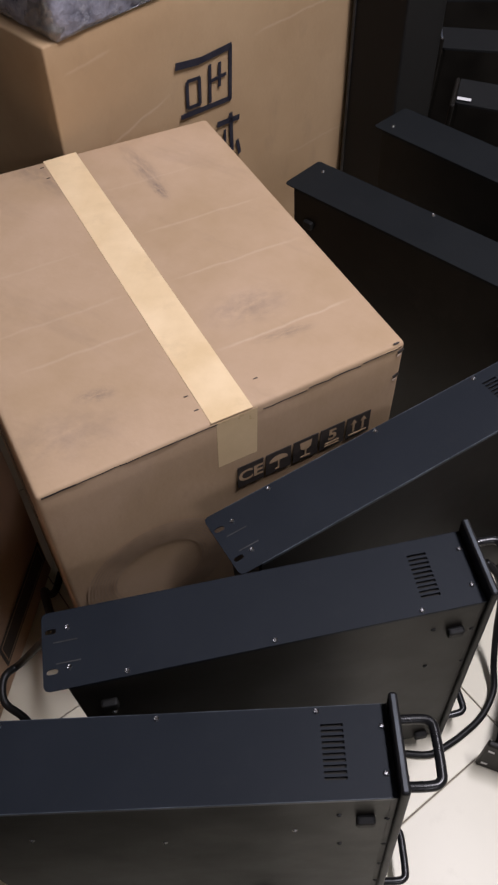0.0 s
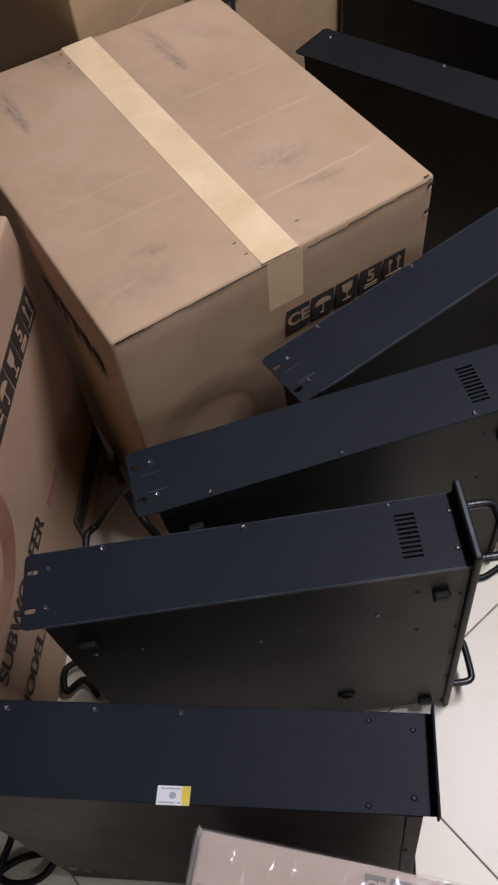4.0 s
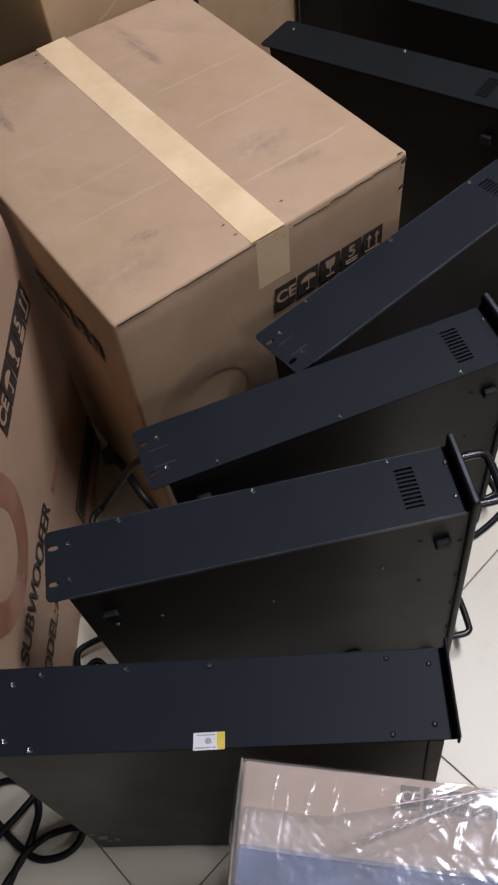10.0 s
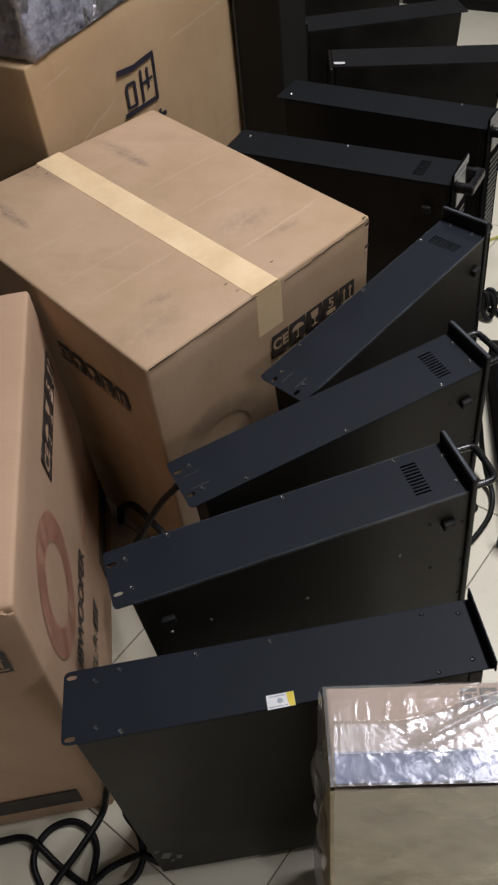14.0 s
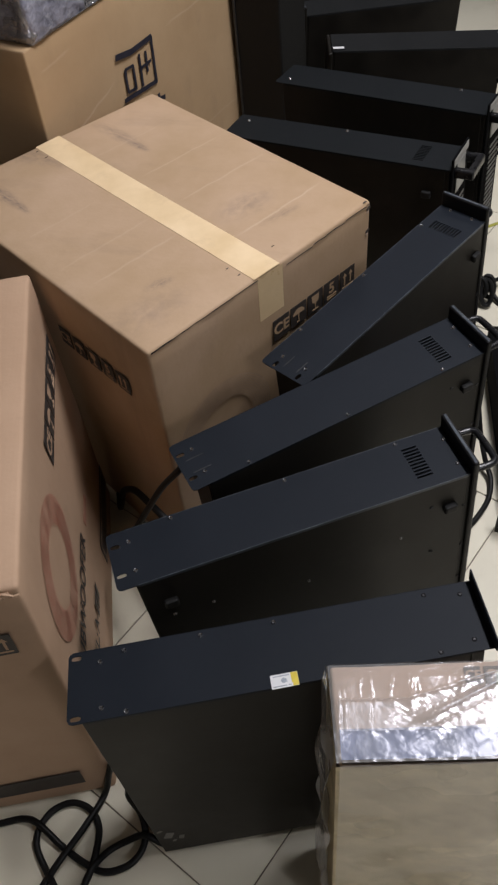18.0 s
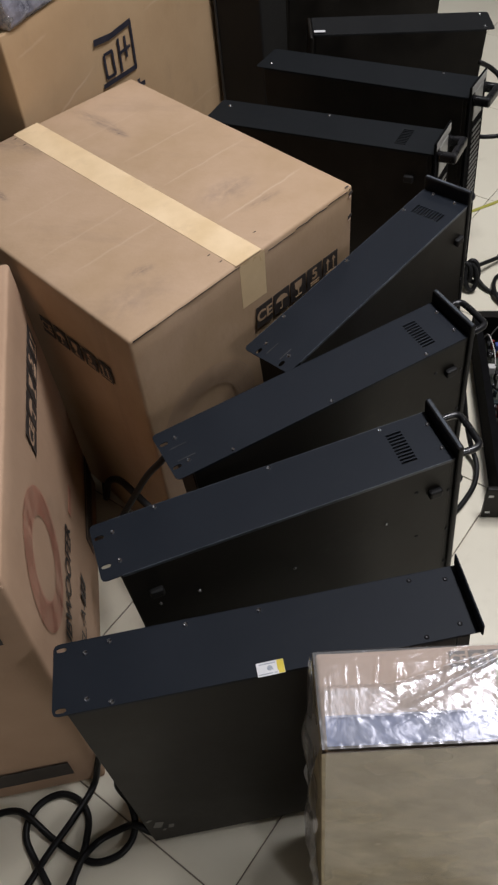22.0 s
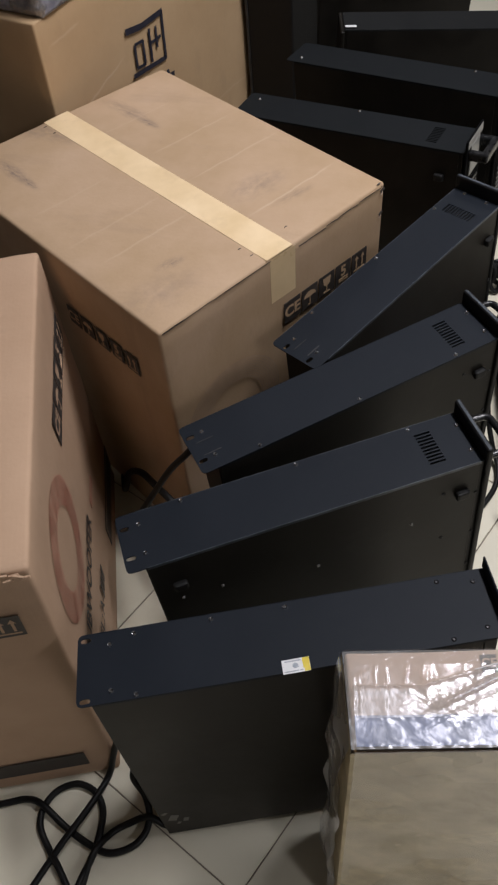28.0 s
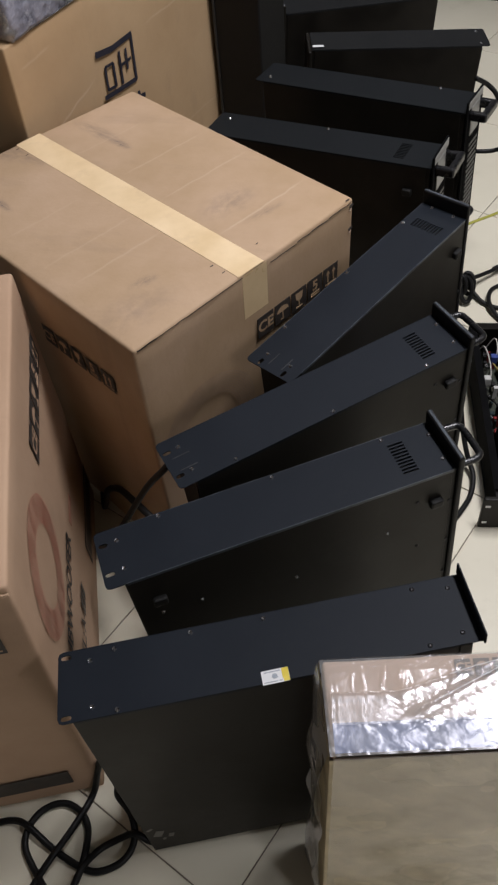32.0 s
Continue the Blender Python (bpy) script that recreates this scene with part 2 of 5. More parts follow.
        links.new(half_of.outputs[0], highlit.inputs["Factor"])
        links.new(colour, highlit.inputs[6])
        highlit.inputs[7].default_value = (0.60, 0.45, 0.32, 1)
        colour = highlit.outputs[2]
    links.new(colour, bsdf.inputs["Base Color"])
    bsdf.inputs["Roughness"].default_value = 0.72
    bsdf.inputs["Specular IOR Level"].default_value = 0.3
    flute = add(nodes, "ShaderNodeTexWave", Scale=55.0, Distortion=1.5, Detail=1.0)
    links.new(turn.outputs["Vector"], flute.inputs["Vector"])
    fibre = add(nodes, "ShaderNodeTexNoise", Scale=160.0, Detail=4.0)
    links.new(turn.outputs["Vector"], fibre.inputs["Vector"])
    total = nodes.new("ShaderNodeMath")
    total.operation = "MULTIPLY_ADD"
    total.inputs[1].default_value = 0.08
    links.new(flute.outputs["Fac"], total.inputs[0])
    links.new(fibre.outputs["Fac"], total.inputs[2])
    dents = nodes.new("ShaderNodeMath")
    dents.operation = "MULTIPLY_ADD"
    dents.inputs[1].default_value = 6.0
    links.new(broad.outputs["Fac"], dents.inputs[0])
    links.new(total.outputs[0], dents.inputs[2])
    height = dents.outputs[0]
    for level in folds:
        raised = nodes.new("ShaderNodeMath")
        raised.operation = "MULTIPLY_ADD"
        raised.inputs[1].default_value = 0.7
        links.new(level, raised.inputs[0])
        links.new(height, raised.inputs[2])
        height = raised.outputs[0]
    relief = add(nodes, "ShaderNodeBump", Strength=0.24, Distance=0.0012)
    links.new(height, relief.inputs["Height"])
    links.new(relief.outputs["Normal"], bsdf.inputs["Normal"])
    return m


PAINT = surface("black powder coat", (0.0080, 0.0107, 0.0154), (0.0112, 0.0142, 0.0196), rough=0.52, spec=0.14, scale=5, grain=900, bump=0.16, depth=0.0004, spread=0.1, wear=((0.016, 0.0185, 0.022), 0.35, 60))
DUSTY = surface("dusty charcoal paint", (0.0105, 0.0112, 0.0116), (0.0160, 0.0164, 0.0166), rough=0.6, spec=0.08, scale=7, grain=700, bump=0.2, depth=0.0005, spread=0.1, wear=((0.026, 0.025, 0.024), 0.4, 40))
SLATE = surface("dusty slate paint", (0.0080, 0.0095, 0.0108), (0.0118, 0.0134, 0.0148), rough=0.58, spec=0.09, scale=7, grain=700, bump=0.2, depth=0.0005, spread=0.1, wear=((0.019, 0.020, 0.021), 0.4, 40))
SHEET = surface("black lacquered sheet", (0.0064, 0.0055, 0.0043), (0.0130, 0.0111, 0.0086), rough=0.45, spec=0.18, scale=14, grain=500, bump=0.06, depth=0.0004, wear=((0.028, 0.0245, 0.019), 0.6, 8), spread=0.12)
# paler than the panels: rub wear on plates, painted highlight along the lips
EDGE = surface("black edge, rubbed, with painted sheen", (0.026, 0.031, 0.038), (0.075, 0.087, 0.104), rough=0.38, scale=22, grain=500, bump=0.05, spec=0.35)
FRONT = surface("satin black front plate", (0.0048, 0.0048, 0.0054), (0.0075, 0.0075, 0.0082), rough=0.45, spec=0.2, scale=20, grain=600, bump=0.05)
MATT = surface("matt black paint", (0.0040, 0.0040, 0.0044), (0.0070, 0.0069, 0.0072), rough=0.85, spec=0.03, scale=30, grain=600, bump=0.08)
RUBBER = surface("black rubber", (0.005, 0.005, 0.005), (0.010, 0.0095, 0.009), rough=0.6, spec=0.3, scale=60, grain=500, bump=0.1)
STEEL = surface("zinc screw steel", (0.33, 0.33, 0.335), (0.50, 0.50, 0.51), rough=0.26, metal=1.0, scale=300, grain=900, bump=0.05)
BLACKSCREW = surface("blackened screw", (0.012, 0.012, 0.014), (0.030, 0.030, 0.033), rough=0.33, metal=0.3, scale=300, grain=900, bump=0.05)
HANDLE = surface("gloss black handle", (0.006, 0.006, 0.0065), (0.010, 0.010, 0.011), rough=0.28, spec=0.4, scale=30, grain=500, bump=0.03, spread=0.06)
CABLE = surface("black cable jacket", (0.005, 0.005, 0.005), (0.010, 0.010, 0.010), rough=0.45, spec=0.22, scale=40, grain=600, bump=0.08)
GRILLE_DARK = surface("dark grille metal", (0.028, 0.029, 0.030), (0.065, 0.065, 0.066), rough=0.4, metal=0.4, scale=40, grain=500, bump=0.05)
GRILLE = surface("grey grille metal", (0.08, 0.079, 0.074), (0.15, 0.147, 0.136), rough=0.45, metal=0.1, scale=40, grain=500, bump=0.05)
FASCIA = surface("pale grey fascia", (0.24, 0.237, 0.215), (0.34, 0.333, 0.30), rough=0.45, scale=30, grain=400, bump=0.05)
BOARD = cardboard("brown carton board", (0.400, 0.272, 0.152), (0.515, 0.362, 0.240), 0.16, 0.51, [(-0.014, 0.222, 0.085, 0.020, -56, 0.62), (0.016, 0.170, 0.034, 0.011, -54, 0.9), (-0.228, 0.092, 0.062, 0.017, -60, 0.85), (-0.203, 0.050, 0.034, 0.010, -60, 0.9), (-0.009, -0.228, 0.030, 0.014, 20, 0.6), (0.157, -0.074, 0.07, 0.04, 30, 0.45), (0.205, -0.119, 0.05, 0.012, 25, 0.5), (-0.148, 0.190, 0.075, 0.030, -45, 0.5), (-0.190, 0.215, 0.05, 0.03, -50, 0.4), (-0.040, -0.290, 0.10, 0.05, 30, 0.3)],
                  [(0.206, -0.104, 0.549, 0.108, 0.0035, 0, 30.7, 0, 1.0), (0.138, 0.019, 0.549, 0.106, 0.0035, 0, 29.9, 0, 0.7), (-0.076, -0.104, 0.549, 0.099, 0.0035, 0, 29.9, 0, 0.45), (0.083, 0.11, 0.549, 0.099, 0.0035, 0, 29.2, 0, 0.6), (-0.137, -0.013, 0.549, 0.082, 0.0035, 0, 29.2, 0, 0.35), (-0.034, -0.157, 0.549, 0.094, 0.0035, 0, 30.3, 0, 0.6), (0.0, 0.196, 0.549, 0.094, 0.0035, 0, 28.6, 0, 0.3)])
BOARD_L = cardboard("brown carton board, clean", (0.42, 0.275, 0.175), (0.50, 0.34, 0.225), 0.15, 0.1)
BOARD_K = cardboard("brown carton board, ochre", (0.41, 0.275, 0.15), (0.49, 0.34, 0.195), 0.15, 0.8, (),
                    [(0.333, -0.045, 0.577, 0.14, 0.004, 0, 48.0, 1, 0.7), (0.052, -0.357, 0.52, 0.12, 0.004, -14, 48.0, 1, 0.9), (0.019, -0.394, 0.655, 0.05, 0.004, -6, 48.0, 1, 0.6), (0.374, -0.0, 0.3, 0.1, 0.004, 3, 48.0, 1, 0.4)])
BOARD_S = cardboard("brown carton board, pale", (0.44, 0.33, 0.255), (0.51, 0.39, 0.305), 0.2, 0.0)
TAPE = surface("tan packing tape", (0.75, 0.555, 0.315), (0.87, 0.67, 0.415), rough=0.36, scale=14, grain=34, bump=0.34, depth=0.0010, wear=((0.63, 0.46, 0.27), 0.55, 16))
TAPE_OLD = surface("translucent tape end", (0.66, 0.49, 0.275), (0.75, 0.565, 0.33), rough=0.3, scale=14, grain=60, bump=0.1)
INK = surface("black print", (0.028, 0.022, 0.019), (0.055, 0.044, 0.036), rough=0.6, scale=60, grain=400, bump=0.05)
INK_GREY = surface("grey print", (0.085, 0.072, 0.064), (0.13, 0.11, 0.095), rough=0.6, scale=60, grain=400, bump=0.05)
INK_FAINT = surface("faint brown print", (0.355, 0.246, 0.156), (0.45, 0.318, 0.206), rough=0.7, scale=40, grain=300, bump=0.05)
INK_RED = surface("faded red print", (0.40, 0.15, 0.095), (0.46, 0.25, 0.165), rough=0.7, scale=18, grain=300, bump=0.05, wear=((0.46, 0.30, 0.20), 0.8, 25))
PRINT = surface("pale blue-grey print", (0.26, 0.29, 0.33), (0.42, 0.45, 0.49), rough=0.5, scale=300, grain=400, bump=0.03)
MARKER = surface("blue-black marker", (0.016, 0.016, 0.026), (0.036, 0.034, 0.046), rough=0.5, scale=40, grain=300, bump=0.03)
TILE = surface("polished cream tile", (0.68, 0.635, 0.50), (0.76, 0.715, 0.575), rough=0.36, spec=0.35, scale=2.2, grain=40, bump=0.02, depth=0.0006, wear=((0.50, 0.45, 0.34), 0.4, 7), spread=0.08, vary=0.04)
GROUT = surface("grey grout", (0.16, 0.135, 0.105), (0.26, 0.225, 0.18), rough=0.85, scale=30, grain=300, bump=0.4)
WHITE = surface("grey wall paint", (0.26, 0.255, 0.25), (0.32, 0.315, 0.31), rough=0.7, scale=2, grain=150, bump=0.15, wear=((0.5, 0.48, 0.45), 0.3, 3))
DARKWALL = surface("dark brown unseen wall", (0.05, 0.042, 0.035), (0.075, 0.062, 0.05), rough=0.7, scale=2, grain=150, bump=0.15)
CEIL = surface("ceiling paint", (0.17, 0.168, 0.165), (0.21, 0.208, 0.205), rough=0.8, scale=2, grain=120, bump=0.1)
LABEL = surface("white paper label", (0.66, 0.66, 0.66), (0.76, 0.76, 0.76), rough=0.4, scale=30, grain=300, bump=0.03)
YELLOW = surface("yellow print", (0.62, 0.48, 0.04), (0.75, 0.6, 0.08), rough=0.4, scale=30, grain=300, bump=0.03)
BLUE = surface("slate-blue film tape", (0.030, 0.060, 0.150), (0.105, 0.155, 0.320), rough=0.42, spec=0.3, scale=18, grain=60, bump=0.3, depth=0.002)
STRAP = surface("olive yellow strap", (0.30, 0.29, 0.04), (0.42, 0.40, 0.075), rough=0.5, scale=20, grain=200, bump=0.1)
FILM = film("clear shrink wrap", (0.98, 0.98, 0.98), 0.012, 17.0, 0.32, 0.18, 14, 0.12, 0.18, 0.30, 0.85)
# darker mottling of the paper also paints in the uneven light down the sleeve
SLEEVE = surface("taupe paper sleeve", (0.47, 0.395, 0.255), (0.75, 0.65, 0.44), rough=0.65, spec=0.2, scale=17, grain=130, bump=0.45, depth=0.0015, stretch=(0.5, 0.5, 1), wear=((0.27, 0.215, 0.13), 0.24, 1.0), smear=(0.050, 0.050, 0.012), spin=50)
FILM_DIM = film("clear side wrap", (0.98, 0.98, 0.97), 0.0, 26.0, 0.10, 0.03, 0, 0.30, 0.3, 0.6, 0.22, 60)
FILM_TWICE = film("doubled shrink wrap", (0.98, 0.98, 0.98), 0.012, 18.0, 0.16, 0.20, 10, 0.14, 0.26, 0.30, 0.80)
FILM_LOOSE = film("loose side wrap", (0.92, 0.92, 0.91), 0.02, 34.0, 0.35, 0.34, 60, 0.5, 0.18, 0.25, 0.5)
# near-white base colour, so the crease lines show as glints from any side
FILM_GLINT = surface("painted film glint", (0.74, 0.73, 0.76), (0.86, 0.85, 0.88), rough=0.2, spec=0.6, scale=60, grain=300, bump=0.05)
FILM_GREY = film("silver shrink wrap", (0.88, 0.89, 0.92), 0.16, 50.0, 1.0, 0.16, 70, 0.25, 0.13, 0.7)
# the pale patches in this colour paint glints on the crinkles
CRINKLED = surface("crinkled bag with painted glints", (0.09, 0.092, 0.12), (0.34, 0.34, 0.40), rough=0.3, scale=30, grain=60, bump=0.8, depth=0.006, wear=((0.52, 0.53, 0.58), 0.8, 55))
PCB = surface("dark circuit board", (0.018, 0.03, 0.02), (0.05, 0.045, 0.03), rough=0.45, scale=40, grain=300, bump=0.3)
CAP = surface("capacitor sleeve", (0.012, 0.02, 0.022), (0.02, 0.034, 0.036), rough=0.3, scale=40, grain=300, bump=0.03)
ALU = surface("bright aluminium heatsink", (0.66, 0.66, 0.68), (0.80, 0.80, 0.82), rough=0.35, metal=0.35, scale=20, grain=400, bump=0.05)
WIRE_R = surface("dark red wire", (0.14, 0.010, 0.012), (0.24, 0.022, 0.022), rough=0.4, scale=30, grain=300, bump=0.03)
WIRE_RED = surface("bright red plastic", (0.38, 0.03, 0.035), (0.48, 0.05, 0.05), rough=0.4, scale=30, grain=300, bump=0.03)
WIRE_Y = surface("ochre wire", (0.34, 0.27, 0.08), (0.46, 0.38, 0.14), rough=0.45, scale=30, grain=300, bump=0.03)
WIRE_W = surface("grey-white wire", (0.42, 0.40, 0.36), (0.55, 0.53, 0.48), rough=0.45, scale=30, grain=300, bump=0.03)
WIRE_B = surface("blue connector", (0.03, 0.05, 0.20), (0.05, 0.08, 0.28), rough=0.4, scale=30, grain=300, bump=0.03)
WHITEPLASTIC = surface("white connector plastic", (0.46, 0.455, 0.43), (0.58, 0.57, 0.54), rough=0.35, scale=60, grain=300, bump=0.03)


# ---- building blocks ----
def part(name, bm, material, parent, label="", smooth=False):
    me = bpy.data.meshes.new(name)
    bm.to_mesh(me)
    bm.free()
    if smooth:
        me.polygons.foreach_set("use_smooth", [True] * len(me.polygons))
    me.materials.append(material)
    ob = new(name, me)
    ob.parent = parent
    if label:
        tagged(ob, label)
    return ob


def thing(name, m, label, category, group="", kind=""):
    ob = new(name)
    ob.empty_display_size = 0.05
    ob.matrix_world = m
    return tagged(ob, label, category, group, kind)


def block(bm, x0, x1, y0, y1, z0, z1, bevel=0.0, seg=2):
    made = bmesh.ops.create_cube(bm, size=1.0, matrix=Matrix.LocRotScale(((x0 + x1) / 2, (y0 + y1) / 2, (z0 + z1) / 2), None, (x1 - x0, y1 - y0, z1 - z0)))
    if bevel:
        edges = list({e for v in made["verts"] for e in v.link_edges})
        bmesh.ops.bevel(bm, geom=edges, offset=bevel, segments=seg, profile=0.5, affect="EDGES")
    return bm


def box(x0, x1, y0, y1, z0, z1, bevel=0.0, seg=2):
    return block(bmesh.new(), x0, x1, y0, y1, z0, z1, bevel, seg)


def rod(bm, a, b, r, n=12, r2=None):
    a, b = Vector(a), Vector(b)
    way = b - a
    m = Matrix.Translation((a + b) / 2) @ way.to_track_quat("Z", "Y").to_matrix().to_4x4()
    bmesh.ops.create_cone(bm, cap_ends=True, segments=n, radius1=r, radius2=r if r2 is None else r2, depth=way.length, matrix=m)
    return bm


def smooth_line(points, steps=8):
    """A Catmull-Rom line through the points."""
    p = [Vector(q) for q in points]
    p = [2 * p[0] - p[1]] + p + [2 * p[-1] - p[-2]]
    out = []
    for i in range(1, len(p) - 2):
        for k in range(steps):
            t = k / steps
            a, b, c, d = p[i - 1 : i + 3]
            out.append(0.5 * (2 * b + (c - a) * t + (2 * a - 5 * b + 4 * c - d) * t * t + (3 * b - a - 3 * c + d) * t ** 3))
    return out + [p[-2]]


def tube(points, r, n=10, steps=8, smooth=True):
    """A round cable along the points."""
    line = smooth_line(points, steps) if smooth else [Vector(q) for q in points]
    bm, rings, side = bmesh.new(), [], None
    for i, q in enumerate(line):
        way = (line[min(i + 1, len(line) - 1)] - line[max(i - 1, 0)]).normalized()
        if side is None:
            side = way.orthogonal().normalized()
        side = (side - way * side.dot(way)).normalized()
        other = way.cross(side)
        rings.append([bm.verts.new(q + r * (math.cos(a) * side + math.sin(a) * other)) for a in (2 * math.pi * k / n for k in range(n))])
    for a, b in zip(rings, rings[1:]):
        for k in range(n):
            bm.faces.new((a[k], a[(k + 1) % n], b[(k + 1) % n], b[k]))
    bm.faces.new(rings[0][::-1]), bm.faces.new(rings[-1])
    return bm


def strip(points, width, thick, up=(0, 0, 1)):
    """A flat band along the points."""
    bm, rings, up = bmesh.new(), [], Vector(up)
    line = [Vector(q) for q in points]
    for i, q in enumerate(line):
        way = (line[min(i + 1, len(line) - 1)] - line[max(i - 1, 0)]).normalized()
        side = way.cross(up).normalized() * width / 2
        lift = side.cross(way).normalized() * thick
        rings.append([bm.verts.new(q + s) for s in (-side, side, side + lift, -side + lift)])
    for a, b in zip(rings, rings[1:]):
        for k in range(4):
            bm.faces.new((a[k], a[(k + 1) % 4], b[(k + 1) % 4], b[k]))
    bm.faces.new(rings[0][::-1]), bm.faces.new(rings[-1])
    bmesh.ops.recalc_face_normals(bm, faces=bm.faces[:])
    return bm


def grid_plate(xs, ys, holes, z0, z1):
    """A sheet with rectangular holes: cells (i, j) in holes stay open."""
    bm = bmesh.new()
    top = {(i, j): bm.verts.new((x, y, z1)) for i, x in enumerate(xs) for j, y in enumerate(ys)}
    low = {(i, j): bm.verts.new((x, y, z0)) for i, x in enumerate(xs) for j, y in enumerate(ys)}
    solid = {(i, j) for i in range(len(xs) - 1) for j in range(len(ys) - 1)} - set(holes)
    for i, j in solid:
        c = [(i, j), (i + 1, j), (i + 1, j + 1), (i, j + 1)]
        bm.faces.new([top[k] for k in c])
        bm.faces.new([low[k] for k in c[::-1]])
        for a, b, near in ((c[0], c[1], (i, j - 1)), (c[1], c[2], (i + 1, j)), (c[2], c[3], (i, j + 1)), (c[3], c[0], (i - 1, j))):
            if near not in solid:
                bm.faces.new((top[b], top[a], low[a], low[b]))
    for v in [v for v in bm.verts if not v.link_faces]:
        bm.verts.remove(v)
    return bm


def lettering(text, size, bold=0.0):
    """Flat letters in the built-in font, centred, as a mesh in the xy plane."""
    curve = bpy.data.curves.new("letters", "FONT")
    curve.body, curve.size, curve.align_x, curve.align_y = text, size, "CENTER", "CENTER"
    curve.offset = bold
    ob = bpy.data.objects.new("letters", curve)
    scene.collection.objects.link(ob)
    me = bpy.data.meshes.new_from_object(ob.evaluated_get(bpy.context.evaluated_depsgraph_get()))
    bpy.data.objects.remove(ob)
    bm = bmesh.new()
    bm.from_mesh(me)
    return bm


def placed(bm, m):
    bmesh.ops.transform(bm, matrix=m, verts=bm.verts[:])
    return bm


def sheet_mesh(p00, p10, p11, p01, n, m, lift):
    """A loose sheet between four corners; lift(a, b) gives each point's offset."""
    bm = bmesh.new()
    grid = [[bm.verts.new(p00.lerp(p10, i / n).lerp(p01.lerp(p11, i / n), j / m) + lift(i / n, j / m)) for i in range(n + 1)] for j in range(m + 1)]
    for j in range(m):
        for i in range(n):
            bm.faces.new((grid[j][i], grid[j][i + 1], grid[j + 1][i + 1], grid[j + 1][i]))
    return bm


def pierced_plate(outline, holes, z0, z1):
    """A flat sheet with an outline and holes of any shape, given as point rings in the xy plane."""
    bm = bmesh.new()
    edges = []
    for ring in [outline] + list(holes):
        vs = [bm.verts.new((x, y, z1)) for x, y in ring]
        edges += [bm.edges.new((vs[i], vs[(i + 1) % len(vs)])) for i in range(len(vs))]
    bmesh.ops.triangle_fill(bm, use_beauty=True, use_dissolve=False, edges=edges)
    bmesh.ops.recalc_face_normals(bm, faces=bm.faces[:])
    if bm.faces[:][0].normal.z < 0:
        bmesh.ops.reverse_faces(bm, faces=bm.faces[:])
    made = bmesh.ops.extrude_face_region(bm, geom=bm.faces[:])
    low = [g for g in made["geom"] if isinstance(g, bmesh.types.BMVert)]
    bmesh.ops.translate(bm, vec=(0, 0, z0 - z1), verts=low)
    bmesh.ops.recalc_face_normals(bm, faces=bm.faces[:])
    return bm


def oval(cx, cy, rx, ry, n=14, power=0.7):
    """A rounded slot as a ring of points."""
    def bow(v):
        return math.copysign(abs(v) ** power, v)
    return [(cx + rx * bow(math.cos(2 * math.pi * k / n)), cy + ry * bow(math.sin(2 * math.pi * k / n))) for k in range(n)]


def hexa(top, low, radius, n=14, rough=0.0015, freq=5.0, seed=0.0):
    """A soft-edged carton between four top corners and four foot corners (in one turning sense), with slight bulges."""
    top, low = [Vector(p) for p in top], [Vector(p) for p in low]
    size = ((top[1] - top[0]).length / 2, (top[3] - top[0]).length / 2, (top[0] - low[0]).length / 2)
    bm = bmesh.new()
    seen = {}

    def spread(k):
        r = min(0.45, radius / size[k])
        inner = [-(1 - r) + 2 * (1 - r) * i / n for i in range(n + 1)]
        return [-1, -(1 - r * 0.4)] + inner + [1 - r * 0.4, 1]

    def point(u):
        p = Vector((u[0] * size[0], u[1] * size[1], u[2] * size[2]))
        core = Vector([max(-s + radius, min(s - radius, q)) for q, s in zip(p, size)])
        off = p - core
        if off.length > 1e-9:
            p = core + off.normalized() * radius
        a, b, c = (0.5 + p[k] / size[k] / 2 for k in range(3))
        t = (top[0] * (1 - a) + top[1] * a) * (1 - b) + (top[3] * (1 - a) + top[2] * a) * b
        f = (low[0] * (1 - a) + low[1] * a) * (1 - b) + (low[3] * (1 - a) + low[2] * a) * b
        q = f * (1 - c) + t * c
        if c > 0.02:
            q = q + Vector([rough * noise.noise(q * freq + Vector((seed + 7 * k, 3, 1))) for k in range(3)])
            q = q + Vector([rough * 0.4 * noise.noise(q * freq * 5 + Vector((seed + 7 * k, 9, 1))) for k in range(3)])
        return q

    def vert(u):
        key = tuple(round(x, 5) for x in u)
        if key not in seen:
            seen[key] = bm.verts.new(point(u))
        return seen[key]

    for axis in range(3):
        i, j = [k for k in range(3) if k != axis]
        us, vs = spread(i), spread(j)
        for end in (-1, 1):
            for a0, a1 in zip(us, us[1:]):
                for b0, b1 in zip(vs, vs[1:]):
                    quad = []
                    for a, b in ((a0, b0), (a1, b0), (a1, b1), (a0, b1)):
                        u = [0, 0, 0]
                        u[axis], u[i], u[j] = end, a, b
                        quad.append(vert(u))
                    try:
                        bm.faces.new(quad)
                    except ValueError:
                        pass
    bmesh.ops.recalc_face_normals(bm, faces=bm.faces[:])
    return bm


def plane_pose(origin, right, up):
    """A pose whose x runs along right, y along up, z out of the face."""
    r, u = Vector(right).normalized(), Vector(up)
    u = (u - r * u.dot(r)).normalized()
    n = r.cross(u)
    m = Matrix((r, u, n)).transposed().to_4x4()
    m.translation = Vector(origin)
    return m


# ---- setting ----
TILE_SIZE, TILE_TURN, TILE_AT = 0.427, 39.5, (-0.251, 0.075)
ROOM = (-0.95, 3.6, -5.2, 4.6, 3.0)


